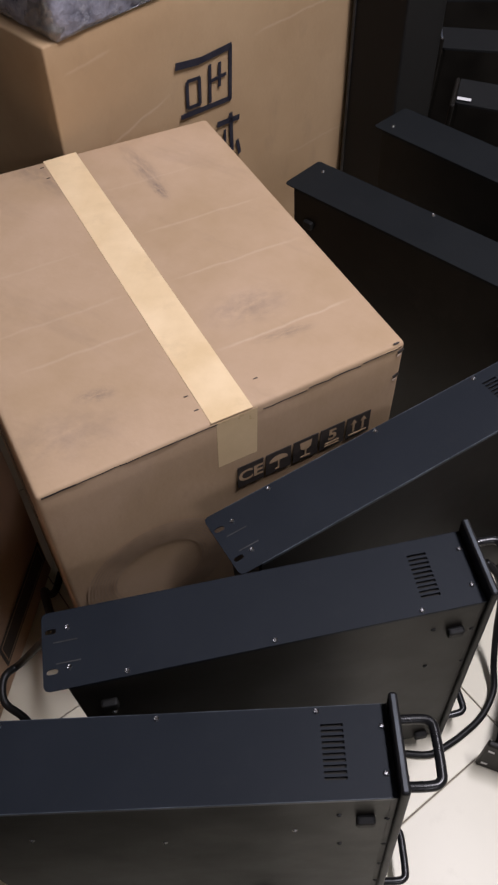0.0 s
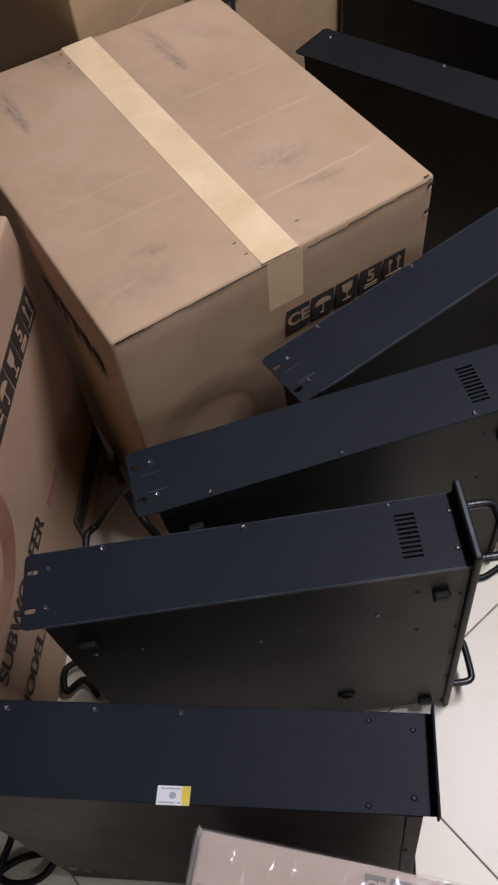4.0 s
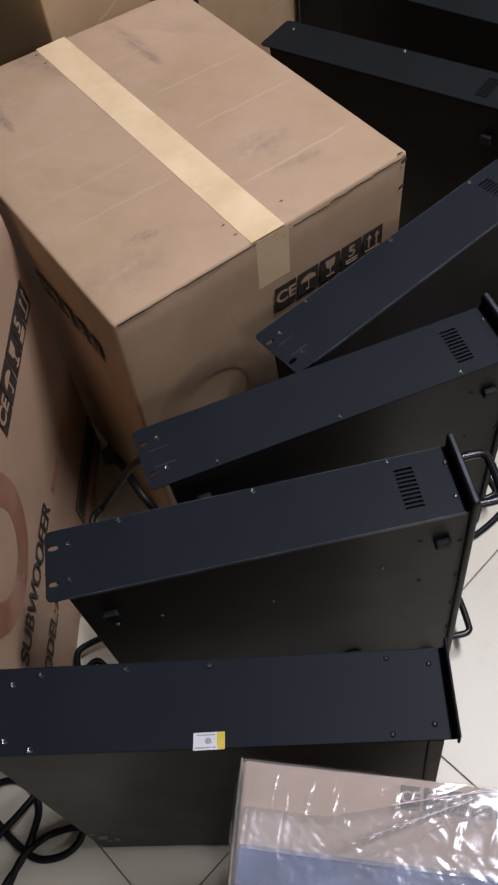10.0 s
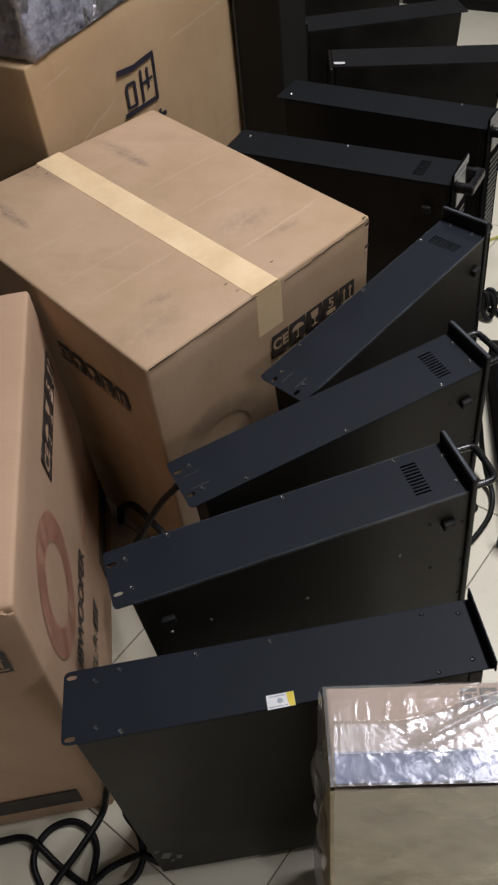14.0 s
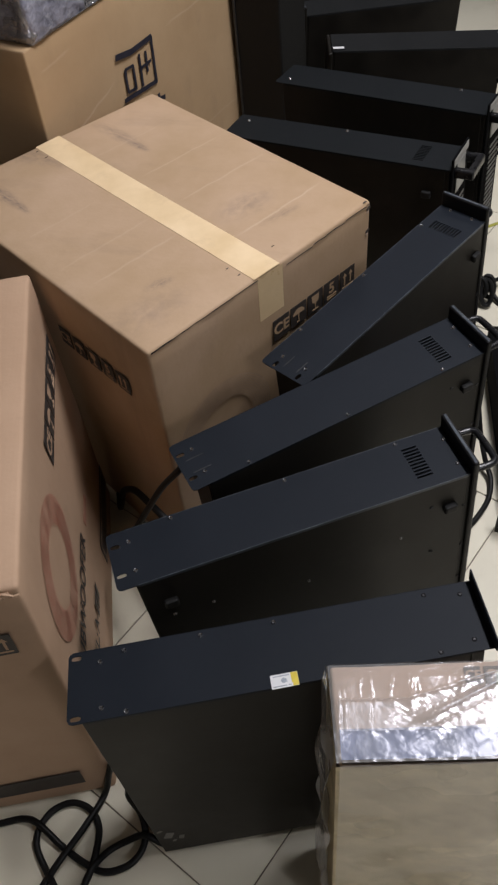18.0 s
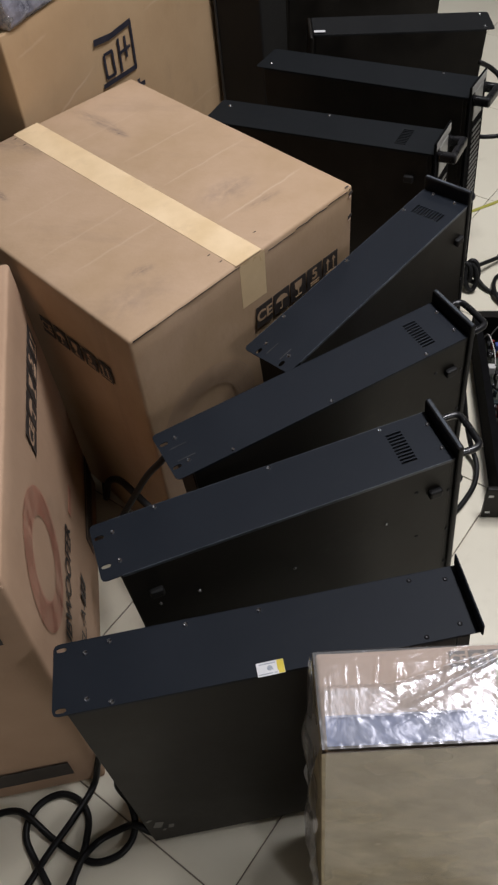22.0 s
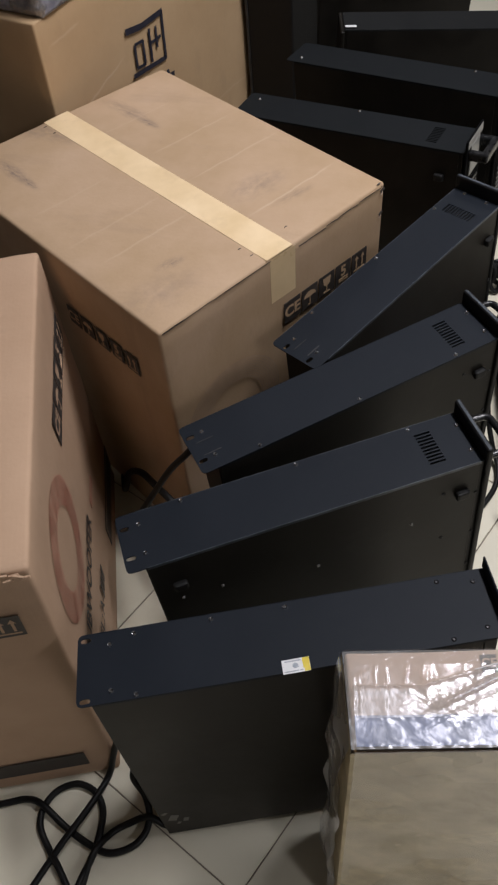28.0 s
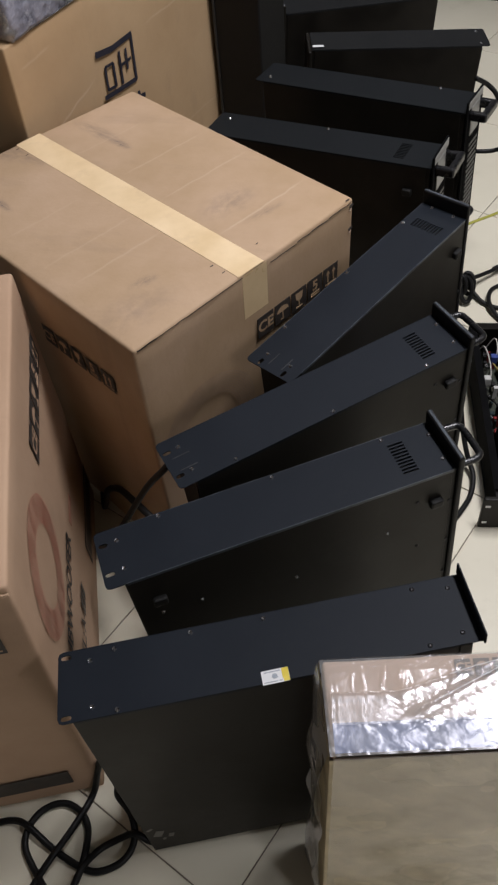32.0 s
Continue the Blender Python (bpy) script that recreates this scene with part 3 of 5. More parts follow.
def room():
    x0, x1, y0, y1, h = ROOM
    part("floor", box(x0 - 0.5, x1 + 0.5, y0 - 0.5, y1 + 0.5, -0.2, -0.003), GROUT, None)
    tagged(bpy.data.objects["floor"], "grey grouted screed under cream tiles", "floor", kind="structure")
    # ceiling and walls are unseen; their grey is kept low to limit bounced light
    part("ceiling", box(x0 - 0.2, x1 + 0.2, y0 - 0.2, y1 + 0.2, h, h + 0.15), CEIL, None)
    tagged(bpy.data.objects["ceiling"], "unseen grey ceiling, dark to limit bounced light", "ceiling", kind="structure")
    for name, span in (("wall_west", (x0 - 0.15, x0, y0, y1)), ("wall_east", (x1, x1 + 0.15, y0, y1)), ("wall_south", (x0 - 0.15, x1 + 0.15, y0 - 0.15, y0)), ("wall_north", (x0 - 0.15, x1 + 0.15, y1, y1 + 0.15))):
        # the west wall is unseen, put close and dark to shade the carton gap
        near = name == "wall_west"
        tagged(part(name, box(*span, -0.2, h), DARKWALL if near else WHITE, None), "unseen dark brown wall added to darken the carton gap" if near else "unseen plain grey wall closing the room", "wall", kind="structure")


def lamp_housings():
    # the housings are unseen additions, one above each lamp
    for tx, ty in LAMPS_AT:
        lamp = thing("ceiling_light", pose(tx, ty, 3.0), "unseen white housing added above a lamp", "lamp", "ceiling lights")
        part("housing", box(-0.13, 0.13, -0.63, 0.63, -0.1, 0, 0.01), WHITEPLASTIC, lamp)


# ---- amplifiers ----
H = 0.440  # chassis width, upright here
EAR = 0.021


def screw_mesh(r, h, slot=True):
    bm = bmesh.new()
    bmesh.ops.create_cone(bm, cap_ends=True, segments=12, radius1=r, radius2=r * 0.72, depth=h, matrix=Matrix.Translation((0, 0, h / 2)))
    if slot:
        bm.faces.ensure_lookup_table()
        cap = max(bm.faces, key=lambda f: f.calc_center_median().z)
        inner = bmesh.ops.inset_region(bm, faces=[cap], thickness=r * 0.32)
        for v in cap.verts:
            v.co.z -= h * 0.55
    me = bpy.data.meshes.new("screw")
    bm.to_mesh(me)
    bm.free()
    return me


SCREW = screw_mesh(0.0032, 0.0018)
SCREW.materials.append(STEEL)
SCREW_SMALL = screw_mesh(0.0027, 0.0014)
SCREW_SMALL.materials.append(STEEL)
SCREW_DARK = screw_mesh(0.0030, 0.0012)
SCREW_DARK.materials.append(BLACKSCREW)


def screw(parent, m, dark=False, small=False):
    ob = new("screw", SCREW_SMALL if small else SCREW_DARK if dark else SCREW)
    ob.parent, ob.matrix_basis = parent, m
    return ob


def stance(at, heading, roll=0.0, tilt=2.58, thick=0.088):
    """The pose of an amplifier that stands on its lower ear and its rear lower edge."""
    return pose(at[0], at[1], 0.0, 0, 0, heading) @ pose(math.sin(radians(tilt)) * H, -H * math.sin(radians(roll)), 0.5 * thick * abs(math.sin(radians(roll))), -roll, 0, 0) @ pose(0, 0, 0, 0, -tilt, 0)


def amplifier(at, heading, label, deep=0.468, thick=0.088, handles=True, vents=True, overhang=0.028, bright=(), dark=(), feet=True, group="amplifiers on their sides", panel=0.102, plate=0.009, grille=False, ticks=False, slots=(-1, 1), bottom=(), ear=EAR, face=None, roll=0.0, paint=None, tilt=2.58, tab=False, lip=None):
    """A rack amplifier stood on its side. at: the middle of its rear edge on the ground; x runs to its front plate, -y is its underside."""
    m = stance(at, heading, roll, tilt, thick)
    amp = thing("power_amplifier", m, label, "amplifier", group)
    w = thick / 2
    body = deep - 0.009 if tab else deep  # the chassis' own front end

    # chassis and its cover sheets
    part("chassis", box(overhang, body - 0.004, -w + 0.0016, w - 0.0016, 0.0016, H - 0.004, 0.001, 1), SHEET, amp, "matte black folded sheet metal chassis")
    base_end = deep - 0.026 if tab else deep - 0.012
    part("base_plate", box(overhang - 0.001, base_end, -w, -w + 0.0014, 0.0, H - 0.0022, 0.0005, 1), SHEET, amp, "black sheet metal underside plate")
    part("cover_plate", box(overhang - 0.001, body - 0.012, w - 0.0014, w, 0.0, H - 0.0022, 0.0005, 1), SHEET, amp)
    # upper side panel, with mounting slots behind and cooling slots in front
    x1, c = deep + 0.0016 if tab else deep + 0.0026 - plate, 0.006
    outline = [(x1, -w), (x1, w), (c, w), (c * 0.3, w - c * 0.3), (0.0, w - c), (0.0, -w + c), (c * 0.3, -w + c * 0.3), (c, -w)]
    holes = [oval(0.0095, y, 0.0062, 0.0031) for y in slots]
    if vents:
        for k in range(10):
            y = -0.0260 + k * 0.0055
            holes.append([(0.4035, y), (0.4250, y), (0.4250, y + 0.0030), (0.4035, y + 0.0030)])
    bm = pierced_plate(outline, holes, H - 0.0016, H)
    part("side_panel", bm, paint or PAINT, amp, "slate-black powder-coated side panel with slots")
    # folded lips along the panel's long edges; EDGE paints a highlight on them
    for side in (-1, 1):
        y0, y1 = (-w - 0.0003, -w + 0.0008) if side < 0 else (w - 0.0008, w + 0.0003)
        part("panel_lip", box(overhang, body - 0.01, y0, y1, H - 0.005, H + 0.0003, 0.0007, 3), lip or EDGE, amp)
    # front plate with ears above and below
    p = panel / 2
    if tab:
        # a thin front sheet; the side panels run past it and turn up into small ears
        part("front_plate", box(body - 0.004, body - 0.0015, -w + 0.001, w - 0.001, 0.001, H - 0.002, 0.0006, 1), face or FRONT, amp, "thin black front sheet")
        part("front_bracket", box(base_end + 0.0012, body - 0.0015, -w - 0.0006, -w + 0.0012, 0.0, H - 0.0022, 0.0005, 1), SHEET, amp, "narrow black front bracket")
        screw(amp, pose(base_end + 0.0045, -w - 0.0006, 0.300, 90, 0, 0), True)
        for z0, z1 in ((H - 0.0016, H + ear), (-ear, 0.0016)):
            part("rack_ear", box(deep + 0.0006, deep + 0.003, -p, p, z0, z1, 0.0011, 2), face or FRONT, amp, "turned-up black sheet ear")
        part("side_panel", box(0.03, deep + 0.0008, -w, w, 0.0, 0.0014, 0.0005, 1), paint or PAINT, amp)
    else:
        part("front_plate", box(deep + 0.003 - plate, deep + 0.003, -p, p, -ear, H + ear, plate * 0.38, 3), face or FRONT, amp, "thick satin black front plate with rack ears")
        if ear > 0.01 and not grille:
            part("worn_edge", box(deep + 0.003 - plate * 0.72, deep + 0.003 - plate * 0.28, -p * 0.94, p * 0.94, H + ear - 0.0006, H + ear + 0.0003, 0.0003, 1), EDGE, amp, "rubbed grey edge of the plate")
        for z in (-EAR * 0.4, H + EAR * 0.45) if ear > 0.01 else ():
            for y in (-p * 0.62, p * 0.62):
                screw(amp, pose(deep + 0.003, y, z, 0, 90, 0), True)
    if handles:
        for z in (H - 0.012,) if grille else (H - 0.012, 0.03):
            q, out = p * 0.66, 0.038
            if grille:
                bm = bmesh.new()
                for s in (-1, 1):
                    block(bm, deep + 0.001, deep + out, s * q - 0.007, s * q + 0.007, z - 0.008, z + 0.010, 0.004, 3)
                block(bm, deep + out - 0.013, deep + out + 0.001, -q - 0.007, q + 0.007, z - 0.0085, z + 0.0105, 0.005, 3)
                part("handle", bm, HANDLE, amp, "thick black block handle")
                continue
            line = [(deep + 0.002, -q, z), (deep + out - 0.012, -q, z), (deep + out - 0.003, -q + 0.003, z), (deep + out, -q + 0.012, z), (deep + out, q - 0.012, z), (deep + out - 0.003, q - 0.003, z), (deep + out - 0.012, q, z), (deep + 0.002, q, z)]
            part("handle", tube(line, 0.0050, 12, 5), HANDLE, amp, "gloss black bow handle", True)
    if grille:
        part("fascia", box(deep + 0.003, deep + 0.0050, -p * 0.55, p * 0.55, H - 0.058, H + 0.004, 0.001, 1), FASCIA, amp, "pale grey fascia behind the handle")
        part("pale_edge", box(deep + 0.003, deep + 0.0042, -p * 0.9, p * 0.9, H + 0.004, H + ear * 0.9, 0.0005, 1), FASCIA, amp, "pale grey upper ear")
        part("grille_frame", box(deep + 0.003, deep + 0.0036, -p * 0.72, p * 0.80, 0.045, H - 0.062, 0.0002, 1), MATT, amp, "black grille backing")
        for k in range(15):
            z = 0.186 + k * 0.0122
            part("grille_slat", box(deep + 0.0036, deep + 0.0052, -p * 0.46, p * 0.66, z, z + 0.0058, 0.0006, 1), GRILLE, amp)
    if feet:
        for x in (0.057, 0.4415):
            for z in (0.022, H - 0.055):
                b = bmesh.new()
                block(b, x - 0.0095, x + 0.0095, -w - 0.009, -w + 0.0005, z - 0.0072, z + 0.0072, 0.003, 2)
                part("rubber_foot", b, RUBBER, amp)
        ring = [(0.331 + 0.0095 * math.cos(2 * math.pi * k / 18), -w - 0.002, 0.088 + 0.0075 * math.sin(2 * math.pi * k / 18)) for k in range(19)]
        part("grommet", tube(ring, 0.0028, 8, 1, False), RUBBER, amp, "black rubber grommet", True)
    for x, y in bright:
        screw(amp, pose(x, y, H))
    for x, y in dark:
        screw(amp, pose(x, y, H), True)
    for x, z in bottom:
        screw(amp, pose(x, -w, z, 90, 0, 0), dark=z < 0.31 or x > 0.4, small=z >= 0.31 and x <= 0.4)
    if ticks:
        for y, x in ((0.008, 0.012), (-0.016, 0.014)):
            part("pressed_rib", box(x, x + 0.026, y - 0.0007, y + 0.0007, H, H + 0.0006), GRILLE_DARK, amp, "scratched bare metal rib")
    # rear plate with the mains inlet
    part("rear_plate", box(overhang - 0.003, overhang - 0.0012, -w + 0.003, w - 0.003, 0.004, H - 0.006, 0.0006, 1), SHEET, amp)
    part("mains_inlet", box(overhang - 0.016, overhang - 0.003, -0.02, 0.02, 0.05, 0.09, 0.002, 2), RUBBER, amp, "black plastic mains inlet")
    return amp


BOTTOM = [(0.416, 0.394), (0.463, 0.375), (0.419, 0.289), (0.4655, 0.281), (0.466, 0.193), (0.4665, 0.107), (0.373, 0.347), (0.239, 0.320), (0.055, 0.350), (0.108, 0.348), (0.189, 0.056)]
REAR_PAIR = [(0.0275, 0.023), (0.0275, -0.022)]
FRONT_PAIR = [(0.462, 0.022), (0.4605, -0.022)]
FAR_EDGE = REAR_PAIR + [(0.0870, 0.039), (0.244, 0.039), (0.4005, 0.039)] + FRONT_PAIR
NEAR_EDGE = REAR_PAIR + [(0.0865, -0.039), (0.242, -0.039), (0.400, -0.039)] + FRONT_PAIR


def amplifiers():
    first = dict(at=(-0.362, 0.254), heading=-5.4, roll=3.8)
    amplifier(label="slate-black rack amplifier on its side with a paper label", handles=False, vents=False, overhang=0.018, deep=0.4727, panel=0.096, ear=0.0177, tab=True, slots=(0.036, -0.038), face=PAINT, lip=PAINT,
              bright=[(0.037, 0.0265), (0.0654, 0.0355), (0.0386, -0.0304), (0.0660, -0.0394), (0.241, 0.0364), (0.155, 0.037)], dark=[(0.417, 0.0358), (0.457, 0.0285), (0.4158, -0.0378), (0.4551, -0.0299)], feet=False, **first)
    for x, z, s, turn in ((0.036, 0.064, 0.0105, 68), (0.052, 0.052, 0.0065, 74), (0.026, 0.084, 0.005, 40), (0.040, 0.042, 0.004, 60)):
        scrap = thing("label_scrap", stance(**first) @ pose(x, -0.0441, z, 90, 0, 0) @ pose(0, 0, 0, 0, 0, turn), "torn pale sticker scrap on a black amplifier", "label", "sticker scraps")
        part("scrap", box(-s, s, -s * 0.5, s * 0.6, 0.0, 0.0006), GRILLE, scrap)
    tag = thing("paper_label", stance(**first) @ pose(0.2425, -0.0375, H + 0.0003, 0, 0, 0.6), "small white and yellow paper sticker on the black amplifier", "label")
    part("sheet", box(-0.0152, 0.0152, -0.0082, 0.0082, 0.0, 0.0005), LABEL, tag)
    part("yellow_end", box(0.0085, 0.0150, -0.0080, 0.0080, 0.0005, 0.0007), YELLOW, tag, "yellow printed end")
    part("yellow_flash", box(0.0075, 0.0085, -0.0040, 0.0078, 0.0005, 0.0007), YELLOW, tag)
    for x0, x1, y in ((-0.0120, 0.0060, 0.0058), (-0.0135, 0.0020, -0.0060), (0.0035, 0.0070, -0.0060)):
        part("print_bar", box(x0, x1, y - 0.0006, y + 0.0006, 0.0005, 0.0007), PRINT, tag)
    part("print_patch", rod(bmesh.new(), (-0.0008, 0.0002, 0.0005), (-0.0008, 0.0002, 0.0008), 0.0032, 10), PRINT, tag, "small round grey emblem")
    part("print_patch", box(-0.0025, 0.0030, -0.0022, -0.0010, 0.0005, 0.0009), PRINT, tag)
    amplifier((-0.2952, 0.4060), 4.2, "black rack amplifier on its side with bow handles", deep=0.4756, panel=0.0954, bright=FAR_EDGE, bottom=BOTTOM, overhang=0.026, roll=1.7, slots=(0.0215, -0.0235))
    amplifier((-0.1851, 0.5307), 13.64, "black rack amplifier on its side leaning by a carton", deep=0.4761, panel=0.0952, bright=NEAR_EDGE, bottom=BOTTOM[:4] + BOTTOM[8:9], lip=PAINT, slots=(0.0215, -0.0235), ticks=True, overhang=0.026, roll=-0.5, tilt=2.7)
    amplifier((-0.0061, 0.6661), 33.44, "black rack amplifier on its side, turned askew", deep=0.4731, panel=0.0912, bright=FAR_EDGE, bottom=BOTTOM[3:6], ticks=True, slots=(0.0215, -0.0235), overhang=0.028, roll=1.1, tilt=3.0, ear=0.0245)
    amplifier((0.0791, 1.4097), -41.2, "black rack amplifier on its side with grey front fascia", paint=SLATE, lip=SLATE, slots=(), bright=FAR_EDGE[:1] + FAR_EDGE[3:4], face=MATT, grille=True, deep=0.4868, overhang=0.022, panel=0.088, plate=0.004)
    amplifier((0.2383, 1.5883), -44.3, "black rack amplifier on its side with grey fascia and handle", paint=SLATE, lip=SLATE, vents=False, slots=(), bright=FAR_EDGE[1:2] + FAR_EDGE[4:5], feet=False, face=MATT, grille=True, deep=0.4866, overhang=0.020, panel=0.088, plate=0.004)
    amplifier((0.760, 1.554), 166.8, "black rack amplifier on its side with a white sticker", handles=False, lip=DUSTY, paint=DUSTY, vents=False, slots=(), ear=-0.002, face=SHEET, bright=[(0.02, 0.03), (0.02, -0.03)], feet=False, deep=0.412, tilt=2.92, overhang=0.020)
    amplifier((0.766, 1.847), 179.0, "dusty black rack amplifier on its side, chrome-lit handle", lip=DUSTY, paint=DUSTY, vents=False, slots=(), face=SHEET, feet=False, deep=0.420, tilt=2.86, overhang=0.020)
    amplifier((0.70, 2.12), 188.0, "black rack amplifier on its side at the back", lip=DUSTY, paint=DUSTY, vents=False, slots=(), face=SHEET, feet=False, deep=0.42, tilt=2.86, overhang=0.020)
    tag = thing("paper_label", pose(0.3715, 1.6105, 0.4625, 0, 0, -13) @ pose(0, 0, 0, 0, 2.9, 0), "small white paper sticker on a black amplifier", "label")
    part("sheet", box(-0.0125, 0.0125, -0.0048, 0.0048, 0.0, 0.0006), LABEL, tag)


# ---- cartons ----
def carton(name, top, low, board, label, radius=0.006, rough=0.002, seed=0.0, group="cartons"):
    base = sum((Vector((*p, 0)) for p in low), Vector()) / 4
    h = top[0][2]
    ob = thing(name, Matrix.Translation(base), label, "carton", group)
    t = [Vector(p) - base for p in top]
    f = [Vector((*p, 0.0)) - base for p in low]
    part("body", hexa(t, f, radius, 18, rough, 5.0, seed), board, ob, "corrugated cardboard body", True)
    return ob, t, f


def symbol(parent, m, kind, size, back, fore):
    """A square shipping mark: dark field with its sign in board colour."""
    s = size / 2
    field = part("shipping_mark", placed(box(-s, s, -s * 1.15, s * 1.15, 0.0, 0.0006), m), back, parent, "printed shipping mark")
    bm = bmesh.new()
    z0, z1 = 0.0006, 0.0011
    if kind in ("CE", "5"):
        letters = lettering(kind, size * (0.80 if kind == "CE" else 0.78), size * 0.022)
        for v in letters.verts:
            v.co.z = z1
        bm.free()
        bm = letters
        if kind == "5":
            bmesh.ops.translate(bm, vec=(0, s * 0.25, 0), verts=bm.verts[:])
            block(bm, -s * 0.6, s * 0.6, -s * 0.62, -s * 0.5, z0, z1)
            block(bm, -s * 0.6, s * 0.6, -s * 0.88, -s * 0.76, z0, z1)
    elif kind == "umbrella":
        ring = [Vector((s * 0.75 * math.cos(a), s * 0.1 + s * 0.62 * math.sin(a), z1)) for a in [math.pi * k / 10 for k in range(11)]]
        bm.faces.new([bm.verts.new(v) for v in ring])
        block(bm, -s * 0.06, s * 0.06, -s * 0.75, s * 0.1, z0, z1)
        block(bm, -s * 0.25, s * 0.06, -s * 0.85, -s * 0.72, z0, z1)
    elif kind == "glass":
        bm.faces.new([bm.verts.new((x, y, z1)) for x, y in ((-s * 0.5, s * 0.85), (-s * 0.4, s * 0.1), (-s * 0.1, -s * 0.1), (s * 0.1, -s * 0.1), (s * 0.4, s * 0.1), (s * 0.5, s * 0.85))])
        block(bm, -s * 0.07, s * 0.07, -s * 0.75, -s * 0.1, z0, z1)
        block(bm, -s * 0.4, s * 0.4, -s * 0.88, -s * 0.74, z0, z1)
    else:
        for x in (-s * 0.4, s * 0.4):
            block(bm, x - s * 0.09, x + s * 0.09, -s * 0.55, s * 0.4, z0, z1)
            bm.faces.new([bm.verts.new((x + a, b, z1)) for a, b in ((-s * 0.28, s * 0.38), (s * 0.28, s * 0.38), (0, s * 0.85))])
        block(bm, -s * 0.75, s * 0.75, -s * 0.85, -s * 0.72, z0, z1)
    part("sign", placed(bm, m), fore, field)


MARKS = ("CE", "umbrella", "glass", "5", "arrows")


def main_carton():
    z = 0.549
    top = [(-0.194, 0.651, z), (0.205, 0.894, z), (-0.077, 1.386, z), (-0.495, 1.165, z)]
    low = [(x - 0.005, y) for x, y, _ in top]
    ob, t, f = carton("large_carton", top, low, BOARD, "large brown cardboard carton closed with tan tape, smudged", seed=1.0, rough=0.0002)
    fl, fr, br, bl = t
    # tape over the seam and down the front
    a, b = fl.lerp(fr, 0.495), bl.lerp(br, 0.488)
    line = [a.lerp(b, k / 24) + Vector((0, 0, -0.0006 + 0.00005 * math.sin(k * 1.7))) for k in range(25)]
    part("packing_tape", strip(line, 0.052, 0.0010), TAPE, ob, "tan packing tape along the top seam")
    over = [a.lerp(b, k / 24) + Vector((0, 0, 0.00030 + 0.00005 * math.sin(k * 1.7))) for k in range(11)]
    part("tape_overlap", strip(over, 0.0520, 0.0003), TAPE, ob, "second layer of tan tape")
    down = (f[0].lerp(f[1], 0.488) - a).normalized()
    out = (fr - fl).cross(Vector((0, 0, 1))).normalized()
    line = [a + (fr - fl).normalized() * 0.006 + out * 0.0003 + Vector((0, 0, -0.001)) + down * d for d in (0.002, 0.03, 0.055, 0.084)]
    part("tape_end", strip(line, 0.052, 0.0002, up=-out), TAPE_OLD, ob, "glossy tape end on the front")
    # flap seam along the front edge and score lines across the lid
    rng = random.Random(8)
    u = 0.012
    while u < 0.98:
        step = rng.uniform(0.05, 0.20)
        if not 0.42 < u + step / 2 < 0.55:
            lower = 0.0036 + (0.0075 * (0.985 - u) / 0.43 if u > 0.5 else 0.0)
            line = [fl.lerp(fr, min(0.985, u + step * k / 5)) + out * 0.0011 + down * (lower + 0.0016 * noise.noise(Vector(((u + step * k / 5) * 24, 3, 1)))) for k in range(6)]
            part("flap_seam", strip(line, rng.uniform(0.0012, 0.0024), 0.0003, up=-out), INK, ob, "dark frayed flap seam")
        u += step + rng.uniform(0.0, 0.006)
    # pressed, slightly bulging edge of the front flap below the seam
    for u0, u1 in ((0.012, 0.415), (0.565, 0.985)):
        line = []
        for k in range(19):
            u = u0 + (u1 - u0) * k / 18
            lower = 0.0082 + (0.0075 * (0.985 - u) / 0.43 if u > 0.5 else 0.0)
            line.append(fl.lerp(fr, u) + out * (0.0001 + 0.0008 * noise.noise(Vector((u * 9, 7, 2)))) + down * (lower + 0.0016 * noise.noise(Vector((u * 24, 3, 1)))))
        part("flap_edge", strip(line, 0.0065, 0.0016, up=-out), BOARD, ob, "pressed edge of the front flap")
    # shipping marks on the front
    right = (fr - fl).normalized()
    for k, kind in enumerate(MARKS):
        q = fl + right * (0.253 + 0.0395 * k) + down * 0.120 + out * 0.0025
        symbol(ob, plane_pose(q, right, -down), kind, 0.036, INK, BOARD)
    # torn board at the front corner
    q = fr + Vector((-0.012, -0.004, 0.0008))
    part("torn_corner", placed(box(-0.004, 0.004, -0.0012, 0.0012, -0.0004, 0.0004, 0.0002, 1), plane_pose(q, right, (bl - fl))), INK, ob, "dark torn board edge")
    for d in (0.012, 0.055):
        q = fr - right * 0.008 + down * d + out * 0.0012
        part("torn_corner", placed(box(-0.003, 0.006, -0.0022, 0.0026, -0.0008, 0.0003, 0.0002, 1), plane_pose(q, right, -down) @ pose(0, 0, 0, 0, 0, 25)), INK, ob)
        part("torn_flap", placed(box(-0.0035, 0.003, -0.0009, 0.0010, -0.0006, 0.0006, 0.0003, 1), plane_pose(q + down * 0.005, right, -down) @ pose(0, 0, 0, 0, 0, 30)), BOARD_S, ob, "torn pale paper layer")
    # staples by the tape
    for x, y in ((0.094, -0.227), (0.108, -0.247), (0.172, -0.196), (-0.166, 0.219), (-0.151, 0.193)):
        q = Vector((x, y, fl.z))
        part("staple", placed(box(-0.0026, 0.0026, -0.0006, 0.0006, 0.0, 0.0006), plane_pose(q + Vector((0, 0, 0.0003)), right, (bl - fl))), INK, ob)
    # the wide ring print on the front
    c = fl + right * 0.118 + down * 0.247 + out * 0.0022
    for k in range(9):
        ring_print(ob, plane_pose(c, right, -down), 0.101 - 0.0046 * k, 0.0030, INK_FAINT)
    # marks on the side face
    side_out = (fl - bl).cross(Vector((0, 0, 1))).normalized()
    back = (fl - bl).normalized()
